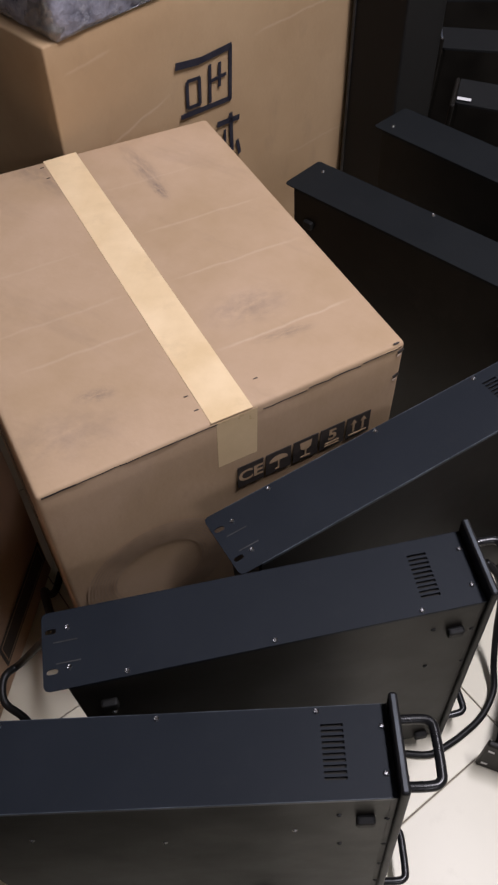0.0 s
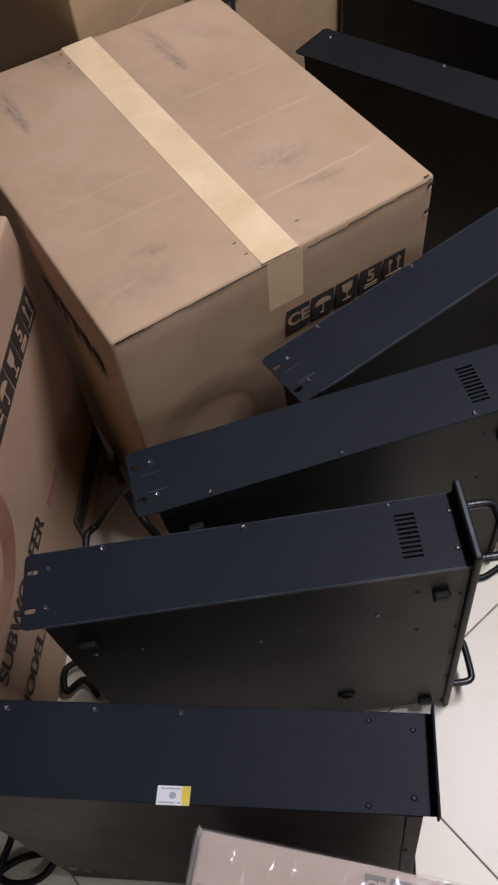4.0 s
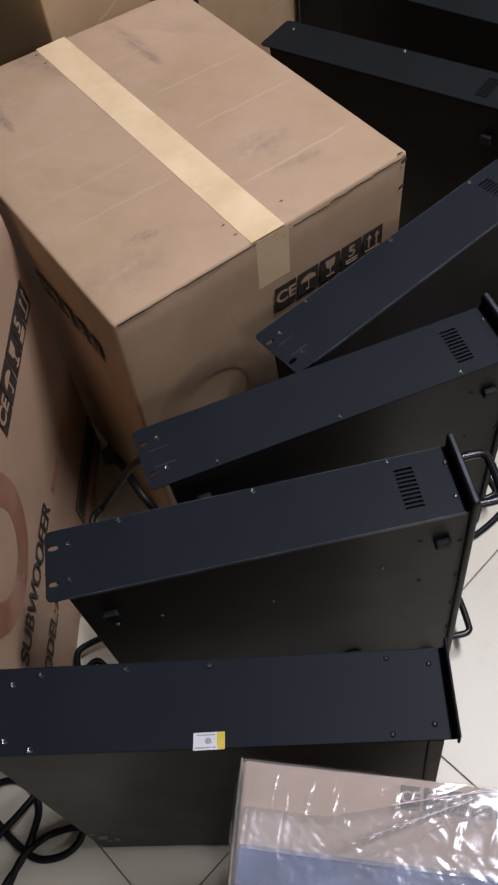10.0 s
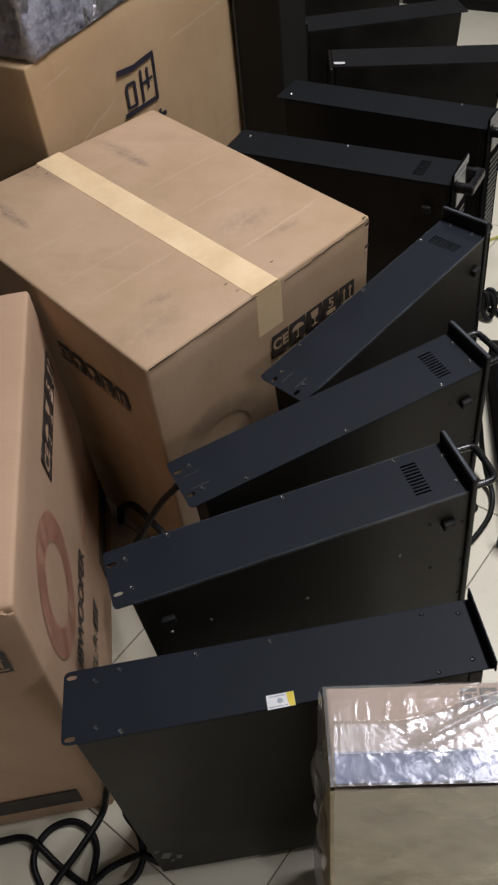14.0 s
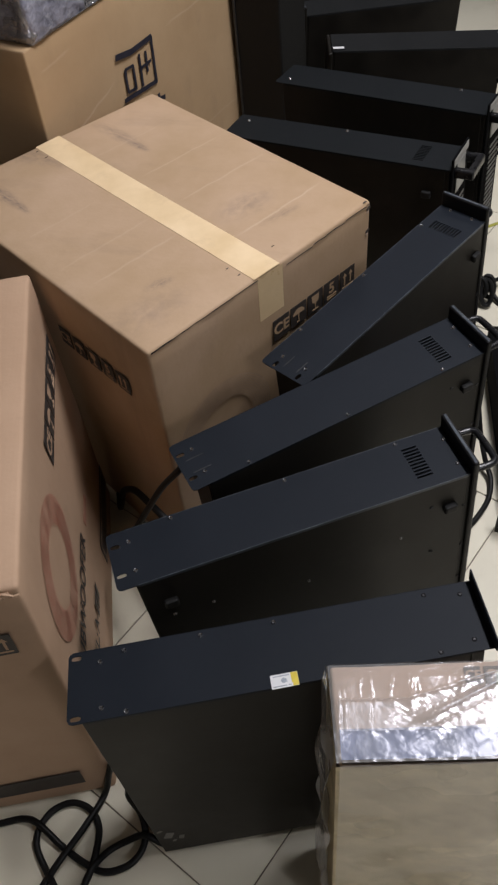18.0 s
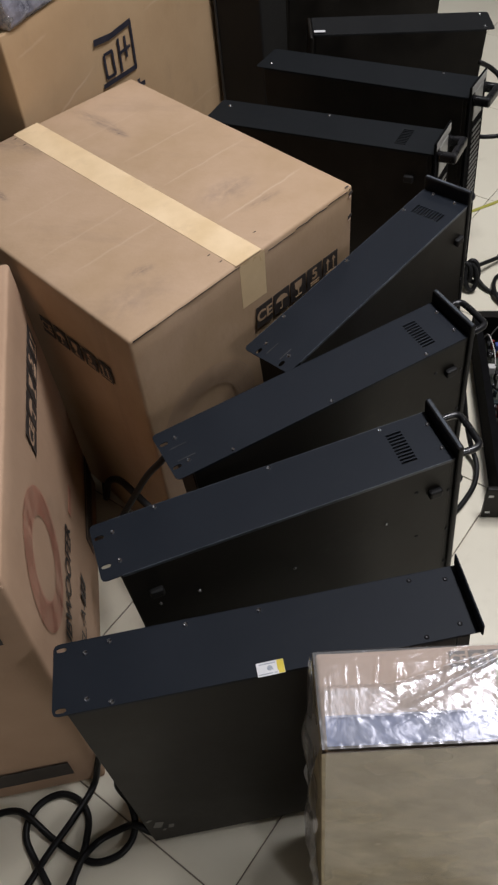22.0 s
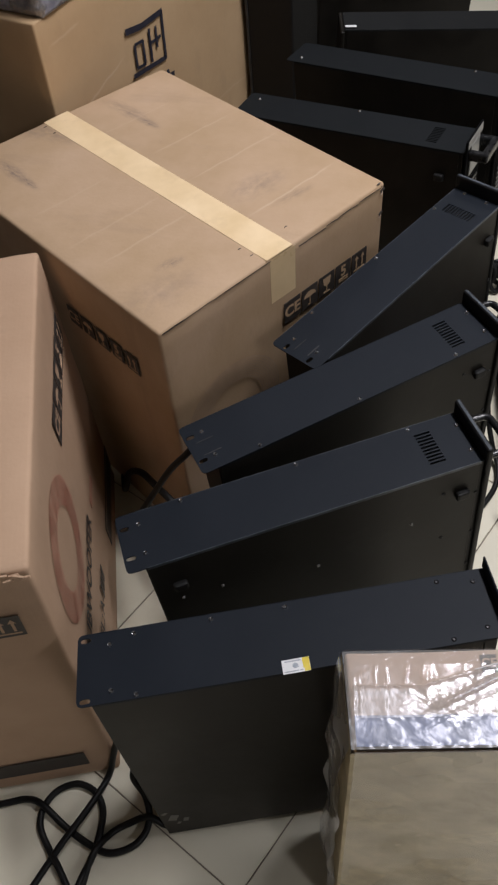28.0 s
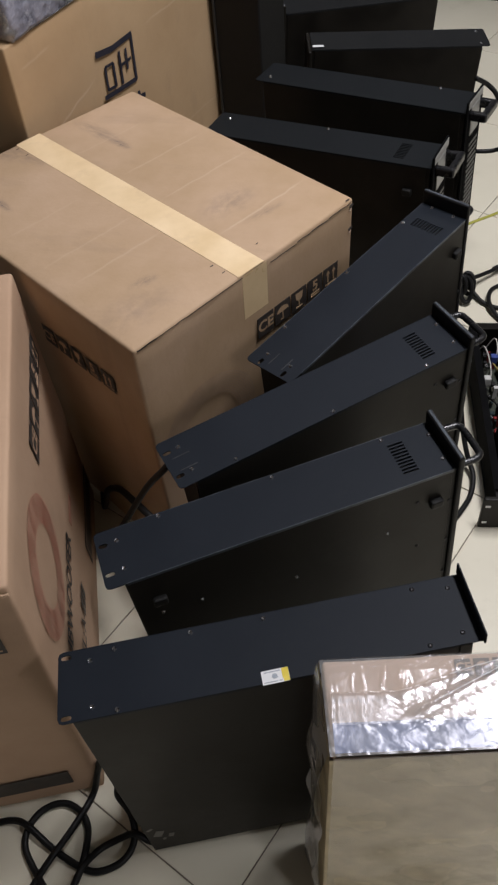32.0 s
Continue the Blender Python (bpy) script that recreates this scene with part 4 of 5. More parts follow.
    for k in range(5):
        q = fl - back * (0.237 - 0.038 * k) + (f[0] - fl).normalized() * 0.112 + side_out * 0.0025
        symbol(ob, plane_pose(q, back, (0, 0, 1)), MARKS[k], 0.031, INK, BOARD)


def ring_print(parent, m, r, wide, ink):
    bm = bmesh.new()
    n = 48
    inner = [bm.verts.new(((r - wide) * math.cos(2 * math.pi * k / n), (r - wide) * math.sin(2 * math.pi * k / n), 0)) for k in range(n)]
    outer = [bm.verts.new((r * math.cos(2 * math.pi * k / n), r * math.sin(2 * math.pi * k / n), 0)) for k in range(n)]
    for k in range(n):
        bm.faces.new((inner[k], outer[k], outer[(k + 1) % n], inner[(k + 1) % n]))
    part("printed_ring", placed(bm, m), ink, parent)


def skewed_plate(wide, tall, slant):
    """A thin slanted bar, for print that cannot be read."""
    bm = box(-wide / 2, wide / 2, -tall / 2, tall / 2, 0, 0.0006)
    for v in bm.verts:
        v.co.x += slant * v.co.y
    return bm


def frame_plate(a, b, wide):
    """A thin rectangular outline."""
    xs, ys = (-a, -a + wide, a - wide, a), (-b, -b + wide, b - wide, b)
    return grid_plate(xs, ys, [(1, 1)], 0.0, 0.0004)


def left_carton():
    z = 0.550
    top = [(-0.852, 0.362, z), (-0.384, 0.331, z), (-0.343, 0.884, z), (-0.811, 0.914, z)]
    low = [(-0.861, 0.323), (-0.393, 0.292), (-0.337, 0.872), (-0.805, 0.902)]
    ob, t, f = carton("subwoofer_carton", top, low, BOARD_L, "brown cardboard subwoofer carton with black and red print", seed=4.0)
    nl, nr, fr, fl = t
    out = (fr - nr).cross(Vector((0, 0, 1))).normalized()
    away = (fr - nr).normalized()
    up = (nr - f[1]).normalized()
    turn = plane_pose((0, 0, 0), away, up)
    def at(u, d, lift=0.0025):
        return nr + away * u - up * d + out * lift

    def word(text, u0, u1, d, tall):
        bm = lettering(text, 0.1, 0.0022)
        xs, ys = [v.co.x for v in bm.verts], [v.co.y for v in bm.verts]
        m = Matrix.Diagonal(((u1 - u0) / (max(xs) - min(xs)), tall / (max(ys) - min(ys)), 1, 1))
        placed(bm, plane_pose(at((u0 + u1) / 2, d), away, up) @ m)
        part("printed_word", bm, INK, ob, "black printed word " + text.strip(":").lower())

    for k, kind in enumerate(MARKS):
        symbol(ob, plane_pose(at(0.311 + 0.047 * k, 0.112), away, up), kind, 0.043, INK, BOARD_L)
    word("SUBWOOFER", 0.064, 0.303, 0.315, 0.036)
    word("MODEL:", 0.060, 0.184, 0.414, 0.033)
    word("A-", 0.190, 0.220, 0.412, 0.033)
    for k in range(3):
        part("printed_bar", placed(skewed_plate(0.011, 0.031, 0.2), plane_pose(at(0.231 + 0.015 * k, 0.412), away, up)), INK, ob, "illegible black print")
    for k in range(14):
        ring_print(ob, plane_pose(at(0.150, 0.180, 0.0022), away, up), 0.100 - 0.0030 * k, 0.0019, INK_RED)
    part("printed_bar", placed(box(-0.028, 0.028, -0.008, 0.008, 0, 0.0006), plane_pose(at(0.362, 0.328), away, up)), INK_RED, ob)
    part("printed_panel", placed(box(-0.096, 0.096, -0.028, 0.028, 0, 0.0006), plane_pose(at(0.471, 0.474), away, up)), INK, ob, "black printed panel")
    part("panel_border", placed(frame_plate(0.090, 0.022, 0.0016), plane_pose(at(0.471, 0.474, 0.0032), away, up)), INK_FAINT, ob, "thin pale border line")
    # the side is slightly twisted: lay the prints onto it
    width, tall = (fr - nr).length, (nr - f[1]).length
    twist = out.dot(f[2] - (f[1] + fr - nr))
    for child in ob.children_recursive:
        if not child.name.startswith("body"):
            for v in child.data.vertices:
                u, d = (v.co - nr).dot(away), (nr - v.co).dot(up)
                v.co += out * (twist * max(0.0, u / width) * max(0.0, d / tall))
    # crumpled flap at the near corner
    rng = random.Random(3)
    for k in range(5):
        q = nr + away * rng.uniform(-0.002, 0.004) - ((nr - nl).normalized()) * (0.004 + 0.006 * k) - up * rng.uniform(0.002, 0.012)
        part("torn_board", placed(box(-0.006, 0.006, -0.002, 0.002, -0.001, 0.0015, 0.0006, 1), plane_pose(q - out * 0.0, (nr - nl), up) @ pose(0, 0, 0.006, rng.uniform(-40, 20), rng.uniform(-20, 20), rng.uniform(-25, 25))), BOARD_L, ob, "torn crumpled board edge")
    # front face: panel low down and a mark higher up
    ahead = (nr - nl).normalized()
    fo = ahead.cross(Vector((0, 0, 1))).normalized()
    q = nr - ahead * 0.150 - up * 0.488 + fo * 0.0024
    part("printed_panel", placed(box(-0.11, 0.11, -0.02, 0.02, 0, 0.0006), plane_pose(q, ahead, up)), INK, ob, "black printed panel near the foot")
    q = nr - ahead * 0.050 - up * 0.102 + fo * 0.0024
    symbol(ob, plane_pose(q, ahead, up), "arrows", 0.036, INK, BOARD_L)


def back_carton():
    z = 0.700
    d, e = Vector((0.669, 0.743)), Vector((-0.743, 0.669))
    p = Vector((-0.290, 1.2985))
    w, deep = 0.706, 0.55
    corners = [p, p + d * w, p + d * w + e * deep, p + e * deep]
    top = [(*c, z) for c in corners]
    low = [(c.x - 0.004, c.y) for c in corners]
    ob, t, f = carton("tall_carton", top, low, BOARD_K, "tall ochre cardboard carton with marker strokes", seed=9.0, radius=0.0045)
    right, up = (t[1] - t[0]).normalized(), Vector((0, 0, 1))
    out = right.cross(up).normalized()
    base = t[0]

    def at(u, h):
        return base + right * u + up * (h - z) + out * 0.0035

    # strokes of a thick marker, drawn as plain bars
    def bar(u0, h0, u1, h1, wide=0.009):
        part("marker_stroke", strip([at(u0, h0), at((u0 + u1) / 2, (h0 + h1) / 2), at(u1, h1)], wide, 0.0005, up=-out), MARKER, ob)

    bar(0.233, 0.589, 0.285, 0.580, 0.012)
    bar(0.285, 0.580, 0.360, 0.580, 0.011)
    bar(0.357, 0.581, 0.352, 0.487, 0.008)
    bar(0.354, 0.489, 0.236, 0.500, 0.009)
    bar(0.255, 0.556, 0.253, 0.510, 0.007)
    bar(0.283, 0.553, 0.281, 0.507, 0.007)
    bar(0.255, 0.556, 0.284, 0.553, 0.006)
    bar(0.253, 0.510, 0.283, 0.507, 0.006)
    bar(0.308, 0.566, 0.304, 0.500, 0.007)
    bar(0.331, 0.562, 0.328, 0.520, 0.007)
    bar(0.306, 0.537, 0.345, 0.537, 0.006)
    bar(0.318, 0.452, 0.374, 0.445, 0.010)
    bar(0.352, 0.462, 0.352, 0.385, 0.009)
    bar(0.336, 0.435, 0.334, 0.378, 0.006)
    bar(0.366, 0.402, 0.372, 0.372, 0.008)
    # wrapped pack on top
    q = p + d * 0.020 - e * 0.005
    cs = [q, q + d * 0.36, q + d * 0.36 + e * 0.40, q + e * 0.40]
    centre = sum(cs, Vector((0, 0))) / 4
    pack = thing("wrapped_pack", pose(centre.x, centre.y, z + 0.001), "dark grey pack in silvery stretch film on a carton", "package")
    t2 = [Vector((c.x - centre.x, c.y - centre.y, 0.16)) for c in cs]
    f2 = [Vector((c.x - centre.x, c.y - centre.y, 0.0)) for c in cs]
    part("bag", hexa(t2, f2, 0.010, 16, 0.008, 9, 3), CRINKLED, pack, "", True)
    grow = [Vector((v.x * 1.012, v.y * 1.012, v.z + 0.004)) for v in t2]
    grow2 = [Vector((v.x * 1.012, v.y * 1.012, v.z)) for v in f2]
    part("stretch_film", hexa(grow, grow2, 0.010, 30, 0.012, 9, 5), FILM_GREY, pack, "crinkled clear film with glints", True)


def wrapped_carton():
    z = 0.560
    top = [(-0.103, 0.064, z), (0.124, 0.012, z), (0.142, 0.099, z), (-0.085, 0.152, z)]
    low = [(-0.118, 0.033), (0.116, -0.020), (0.136, 0.072), (-0.100, 0.127)]
    ob, t, f = carton("wrapped_carton", top, low, BOARD_S, "slim upright carton in clear film with blue tape", seed=14.0, radius=0.004)
    nl, nr, fr, fl = t
    right, back = (nr - nl).normalized(), (fl - nl).normalized()
    a, b = nl.lerp(fl, 0.155), nr.lerp(fr, 0.155)
    part("blue_tape", strip([a.lerp(b, 0.01 + 0.98 * k / 12) + Vector((0, 0, 0.001 + 0.0004 * math.sin(k * 2))) for k in range(13)], 0.0275, 0.0008), BLUE, ob, "slate-blue film tape along the near edge")
    near_out, left_out = -back, -right
    for p0, p1, q0, q1, o in ((nl, nr, f[0], f[1], near_out), (fl, nl, f[3], f[0], left_out)):
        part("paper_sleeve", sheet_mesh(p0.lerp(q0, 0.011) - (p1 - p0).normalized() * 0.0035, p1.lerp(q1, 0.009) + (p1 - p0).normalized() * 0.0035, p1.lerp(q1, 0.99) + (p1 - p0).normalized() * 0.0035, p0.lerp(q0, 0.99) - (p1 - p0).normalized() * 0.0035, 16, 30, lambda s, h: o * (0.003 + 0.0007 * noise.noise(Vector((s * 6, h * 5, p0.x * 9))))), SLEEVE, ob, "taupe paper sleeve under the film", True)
    for k, kind in enumerate(MARKS + ("umbrella",)):
        q = fl.lerp(fr, 0.567 + 0.0775 * k) - back * 0.0145 + Vector((0, 0, 0.0014))
        symbol(ob, plane_pose(q, right, back), kind, 0.0150, INK_GREY, BOARD_S)
        part("print_bar", placed(box(-0.006, 0.006, -0.0012, 0.0012, 0, 0.0005), plane_pose(q - back * 0.0125, right, back)), INK_FAINT, ob)
    part("dark_seam", strip([nl.lerp(nr, 0.01 + 0.98 * k / 10) + near_out * 0.0006 + Vector((0, 0, -0.0032 - 0.0012 * noise.noise(Vector((k * 0.9, 2, 2))))) for k in range(11)], 0.0052, 0.0006, up=near_out), INK, ob, "dark seam along the near edge")
    def ridge(x):
        return max(0.0, 1 - abs(x)) ** 2

    def upper(s):
        return min(0.99, 0.60 + 0.68 * max(0.0, s - 0.28))

    def folds(s, h):
        # a slack sheet: broad waves, short pleats behind, two long slanting creases and a gathered near edge
        x = h * 2.6 - s * 1.4
        lift = 0.0030 + 0.0011 * noise.noise(Vector((x, s * 0.8, 5))) + 0.0007 * abs(noise.noise(Vector((x * 2.1 + 3, s * 2.5, 8))))
        bend = s + 0.03 * noise.noise(Vector((h * 2.4, s * 3, 2)))
        for c, wide, tall, lean, mid in ((0.055, 0.005, 0.0010, 0.02, 0.5), (0.12, 0.006, 0.0013, 0.05, 0.8), (0.185, 0.005, 0.0011, -0.03, 0.72), (0.235, 0.007, 0.0018, 0.06, 0.75), (0.285, 0.006, 0.0016, 0.09, 0.85), (0.36, 0.006, 0.0008, -0.05, 0.62), (0.44, 0.004, 0.0008, 0.07, 0.9), (0.53, 0.004, 0.0007, 0.1, 0.85)):
            lift += tall * ridge((bend - c - lean * (h - 0.5)) / wide) * ridge((h - mid) / 0.32)
        for c, lean, mid in ((0.03, 0.03, 0.45), (0.16, 0.05, 0.45), (0.31, 0.06, 0.7), (0.49, 0.08, 0.75), (0.60, 0.05, 0.85), (0.71, 0.09, 0.6), (0.83, 0.04, 0.55), (0.92, 0.07, 0.5)):
            lift += 0.0010 * ridge((bend - c - lean * (h - 0.5)) / 0.022) * ridge((h - mid) / 0.42)
        lift += 0.0016 * ridge((h - upper(s)) / 0.035)
        crease = h - (0.37 + 1.18 * (s - 0.32))
        along = min(1.0, max(0.0, (s - 0.26) * 6))
        lift += 0.0030 * ridge(crease / 0.06) * along + 0.0012 * ridge((crease + 0.13) / 0.03) * along
        lift += 0.0003 * math.sin(s * 260 - h * 60) * ridge((crease - 0.02) / 0.11) * along
        gather = max(0.0, 1 - abs(h - 0.34) / 0.2) * 0.8 + max(0.0, 1 - h / 0.13)
        lift += 0.0006 * gather * noise.noise(Vector((s * 22 + h * 9, h * 16, 4))) + 0.00035 * gather * noise.noise(Vector((s * 55, h * 34, 9)))
        return Vector((0, 0, 0.001 + max(0.0006, lift) * min(1.0, (1 - h) * 6)))

    part("shrink_film", sheet_mesh(nl - right * 0.003 - back * 0.003, nr + right * 0.003 - back * 0.003, fr + right * 0.003, fl - right * 0.003, 190, 76, folds), FILM, ob, "loose clear plastic film with bright creases", True)
    # a second layer of film, folded over from the near side up to a slanting edge
    deep_top = (fl - nl).length

    def second(s, h):
        t = 0.27 + (upper(s) - 0.27) * h
        lift = folds(s, t).z + 0.0009 + 0.0005 * noise.noise(Vector((s * 12, t * 5, 6))) + 0.0003 * ridge(3 * noise.noise(Vector((s * 14 + t * 5, t * 4, 3))))
        return back * deep_top * (t - h) + Vector((0, 0, lift))

    part("film_overlap", sheet_mesh(nl + right * 0.004, nr - right * 0.002, fr - right * 0.002, fl + right * 0.004, 150, 44, second), FILM_TWICE, ob, "whitish doubled film layer", True)
    # white lines painting the film's glints: along its overlap edge and the slanting crease
    def on_top(s, h):
        return nl.lerp(nr, s).lerp(fl.lerp(fr, s), h) + folds(s, h) + Vector((0, 0, 0.0012))

    def crease_at(s):
        return 0.37 + 1.18 * (s - 0.32)

    for s0, s1, way, r in ((0.50, 0.96, upper, 0.0003), (0.42, 0.76, lambda s: crease_at(s) - 0.02, 0.0003)):
        line = [on_top(s0 + (s1 - s0) * k / 16, min(0.97, way(s0 + (s1 - s0) * k / 16))) for k in range(17)]
        part("film_fold", tube(line, r, 6, 3), FILM_GLINT, ob, "thin white line painting the glint of a film crease", True)
    low_n = 0.985
    for p0, p1, q0, q1, o, amp, mat in ((nl, nr, f[0], f[1], near_out, 0.0012, FILM_DIM), (fl, nl, f[3], f[0], left_out, 0.0085, FILM_LOOSE), (nr, fr, f[1], f[2], right, 0.004, FILM_LOOSE), (fr, fl, f[2], f[3], back, 0.0004, FILM_DIM)):
        gap = 0.0012 if o is back else 0.0045
        a0, a1 = p0 + Vector((0, 0, 0.0015)) + o * gap, p1 + Vector((0, 0, 0.0015)) + o * gap
        b0, b1 = p0.lerp(q0, low_n) + o * gap, p1.lerp(q1, low_n) + o * gap
        part("side_film", sheet_mesh(a0, a1, b1, b0, 24, 60, lambda s, h: o * (amp * min(1.0, h * 9) * (0.9 + 1.3 * noise.noise(Vector((s * 3, h * 7, p0.x * 20 + p0.y * 31)))))), mat, ob, "clear film drawn down the side", True)


# ---- open amplifier ----
def open_amplifier():
    m = pose(0.361, 0.580, 0.0, 0, 0, -18.5)
    amp = thing("open_amplifier", m, "opened black amplifier lying flat with parts exposed", "amplifier")
    w, d, h = 0.44, 0.47, 0.088
    part("bottom_plate", box(0.022, 0.022 + w, 0.0, d, 0.002, 0.004), SHEET, amp)
    part("side_wall", box(0.022, 0.0235, 0.004, d, 0.004, h - 0.006), MATT, amp)
    part("side_lip", box(0.0235, 0.036, 0.02, d, h - 0.008, h - 0.006), MATT, amp)
    part("side_wall", box(0.0205 + w, 0.022 + w, 0.004, d, 0.004, h - 0.006), SHEET, amp)
    part("rear_wall", box(0.022, 0.022 + w, d - 0.0015, d, 0.004, h - 0.004), SHEET, amp)
    part("rear_lip", box(0.024, 0.02 + w, d - 0.02, d - 0.0016, h - 0.006, h - 0.004), SHEET, amp)
    part("front_plate", box(0.0, 0.483, -0.010, 0.0, 0.0, h, 0.003, 2), SHEET, amp, "satin black front plate with slotted ears")
    part("front_lip", box(0.0245, 0.0195 + w, 0.0, 0.03, h - 0.016, h - 0.014), SHEET, amp)
    for z in (0.018, 0.068):
        part("ear_slot", box(0.005, 0.014, -0.0104, -0.0098, z - 0.003, z + 0.003), LABEL, amp, "pale slot in the ear")
    part("circuit_board", box(0.05, 0.43, 0.14, 0.44, 0.012, 0.014), PCB, amp, "dark green circuit board")
    rng = random.Random(5)
    spots = [(0.131, 0.397), (0.166, 0.420), (0.169, 0.377), (0.117, 0.356), (0.155, 0.338), (0.121, 0.314), (0.160, 0.297), (0.199, 0.345), (0.208, 0.394), (0.203, 0.303)]
    for x, y in spots:
        cap = part("capacitor", rod(bmesh.new(), (x, y, 0.014), (x, y, 0.062), 0.0195, 20), CAP, amp, "dark teal sleeved capacitor")
        part("cap_top", rod(bmesh.new(), (x, y, 0.062), (x, y, 0.0632), 0.017, 20), RUBBER, cap)
    for x0 in (0.090, 0.262):
        sink = part("heatsink", box(x0, x0 + 0.155, 0.103, 0.152, 0.008, 0.054, 0.001, 1), ALU, amp, "bright aluminium heatsink")
        for k in range(7):
            y = 0.0975 - k * 0.0076
            part("fin", box(x0, x0 + 0.155, y - 0.0009, y + 0.0009, 0.006, 0.052), ALU, sink)
        for k in range(4):
            part("transistor", box(x0 + 0.012 + k * 0.036, x0 + 0.028 + k * 0.036, 0.1525, 0.158, 0.03, 0.062, 0.001, 1), RUBBER, sink)
    fan = part("fan", box(0.048, 0.076, 0.112, 0.192, 0.006, 0.074, 0.012, 3), RUBBER, amp, "black cooling fan")
    part("fan_hub", rod(bmesh.new(), (0.076, 0.152, 0.043), (0.079, 0.152, 0.043), 0.013, 16), GRILLE_DARK, fan)
    # connectors and small components
    for k in range(80):
        x, y = rng.uniform(0.045, 0.11), rng.uniform(0.19, 0.44)
        s = rng.uniform(0.002, 0.006)
        mat = rng.choice([WHITEPLASTIC, RUBBER, RUBBER, WIRE_R, RUBBER, PCB, STEEL, CAP, PCB, WIRE_R])
        part("component", box(x - s, x + s, y - s * rng.uniform(0.5, 1.3), y + s, 0.014, 0.02 + rng.uniform(0.004, 0.03), 0.0006, 1), mat, amp)
    for k in range(44):
        x, y = rng.uniform(0.15, 0.43), rng.choice((rng.uniform(0.175, 0.27), rng.uniform(0.43, 0.45)))
        s = rng.uniform(0.002, 0.006)
        mat = rng.choice([WHITEPLASTIC, RUBBER, PCB, RUBBER, STEEL, CAP, WIRE_R, WIRE_R])
        part("component", box(x - s, x + s, y - s, y + s, 0.014, 0.018 + rng.uniform(0.004, 0.024), 0.0006, 1), mat, amp)
    part("connector", box(0.066, 0.080, 0.397, 0.410, 0.03, 0.05, 0.001, 1), WIRE_B, amp, "blue plastic connector")
    part("connector", box(0.083, 0.108, 0.405, 0.422, 0.03, 0.048, 0.001, 1), WHITEPLASTIC, amp, "white plastic connector")
    part("connector", box(0.080, 0.096, 0.366, 0.384, 0.03, 0.046, 0.001, 1), WHITEPLASTIC, amp)
    part("connector", box(0.044, 0.058, 0.329, 0.343, 0.03, 0.052, 0.001, 1), WHITEPLASTIC, amp)
    part("connector", box(0.092, 0.116, 0.236, 0.258, 0.02, 0.034, 0.002, 1), WIRE_RED, amp, "red plastic terminal")
    part("terminal_strip", box(0.13, 0.20, 0.176, 0.186, 0.02, 0.050, 0.002, 1), WIRE_RED, amp, "red wired terminal strip")
    looms = ((WIRE_W, 0.0030, [(0.085, 0.37, 0.045), (0.088, 0.325, 0.055), (0.100, 0.276, 0.052), (0.125, 0.262, 0.048), (0.182, 0.252, 0.046), (0.26, 0.255, 0.042), (0.36, 0.262, 0.04)]),
             (WIRE_Y, 0.0014, [(0.068, 0.385, 0.045), (0.08, 0.335, 0.058), (0.093, 0.28, 0.052), (0.115, 0.248, 0.052), (0.15, 0.236, 0.045), (0.185, 0.21, 0.05)]),
             (WIRE_Y, 0.0014, [(0.072, 0.37, 0.045), (0.085, 0.315, 0.06), (0.10, 0.258, 0.05), (0.14, 0.225, 0.05), (0.2, 0.235, 0.05)]),
             (WIRE_R, 0.0018, [(0.10, 0.42, 0.04), (0.115, 0.445, 0.062), (0.15, 0.452, 0.07), (0.21, 0.445, 0.066), (0.30, 0.43, 0.055)]),
             (WIRE_R, 0.0018, [(0.095, 0.40, 0.04), (0.108, 0.435, 0.06), (0.14, 0.444, 0.072), (0.20, 0.436, 0.068), (0.32, 0.41, 0.055)]),
             (WIRE_R, 0.0016, [(0.185, 0.37, 0.066), (0.19, 0.335, 0.07), (0.187, 0.30, 0.066), (0.21, 0.27, 0.05)]),
             (WIRE_R, 0.0016, [(0.09, 0.165, 0.058), (0.11, 0.182, 0.068), (0.15, 0.18, 0.068), (0.20, 0.175, 0.06)]),
             (WIRE_R, 0.0015, [(0.075, 0.235, 0.04), (0.085, 0.215, 0.058), (0.10, 0.20, 0.055), (0.105, 0.225, 0.04)]),
             (WIRE_R, 0.0015, [(0.065, 0.25, 0.04), (0.078, 0.225, 0.052), (0.095, 0.208, 0.05), (0.12, 0.215, 0.04)]),
             (WIRE_W, 0.0014, [(0.045, 0.44, 0.03), (0.05, 0.41, 0.07), (0.058, 0.37, 0.062), (0.06, 0.345, 0.045)]),
             (WIRE_W, 0.0013, [(0.06, 0.445, 0.03), (0.075, 0.44, 0.066), (0.08, 0.42, 0.06), (0.078, 0.405, 0.045)]),
             (WIRE_W, 0.0016, [(0.095, 0.15, 0.058), (0.092, 0.175, 0.066), (0.11, 0.20, 0.06), (0.14, 0.205, 0.05)]),
             (CABLE, 0.0024, [(0.14, 0.215, 0.05), (0.165, 0.225, 0.062), (0.185, 0.215, 0.062), (0.20, 0.19, 0.05)]),
             (CABLE, 0.002, [(0.05, 0.30, 0.03), (0.06, 0.26, 0.05), (0.075, 0.22, 0.05), (0.1, 0.195, 0.04)]))
    for mat, r, line in looms:
        part("wire", tube(line, r, 8, 6), mat, amp, "", True)


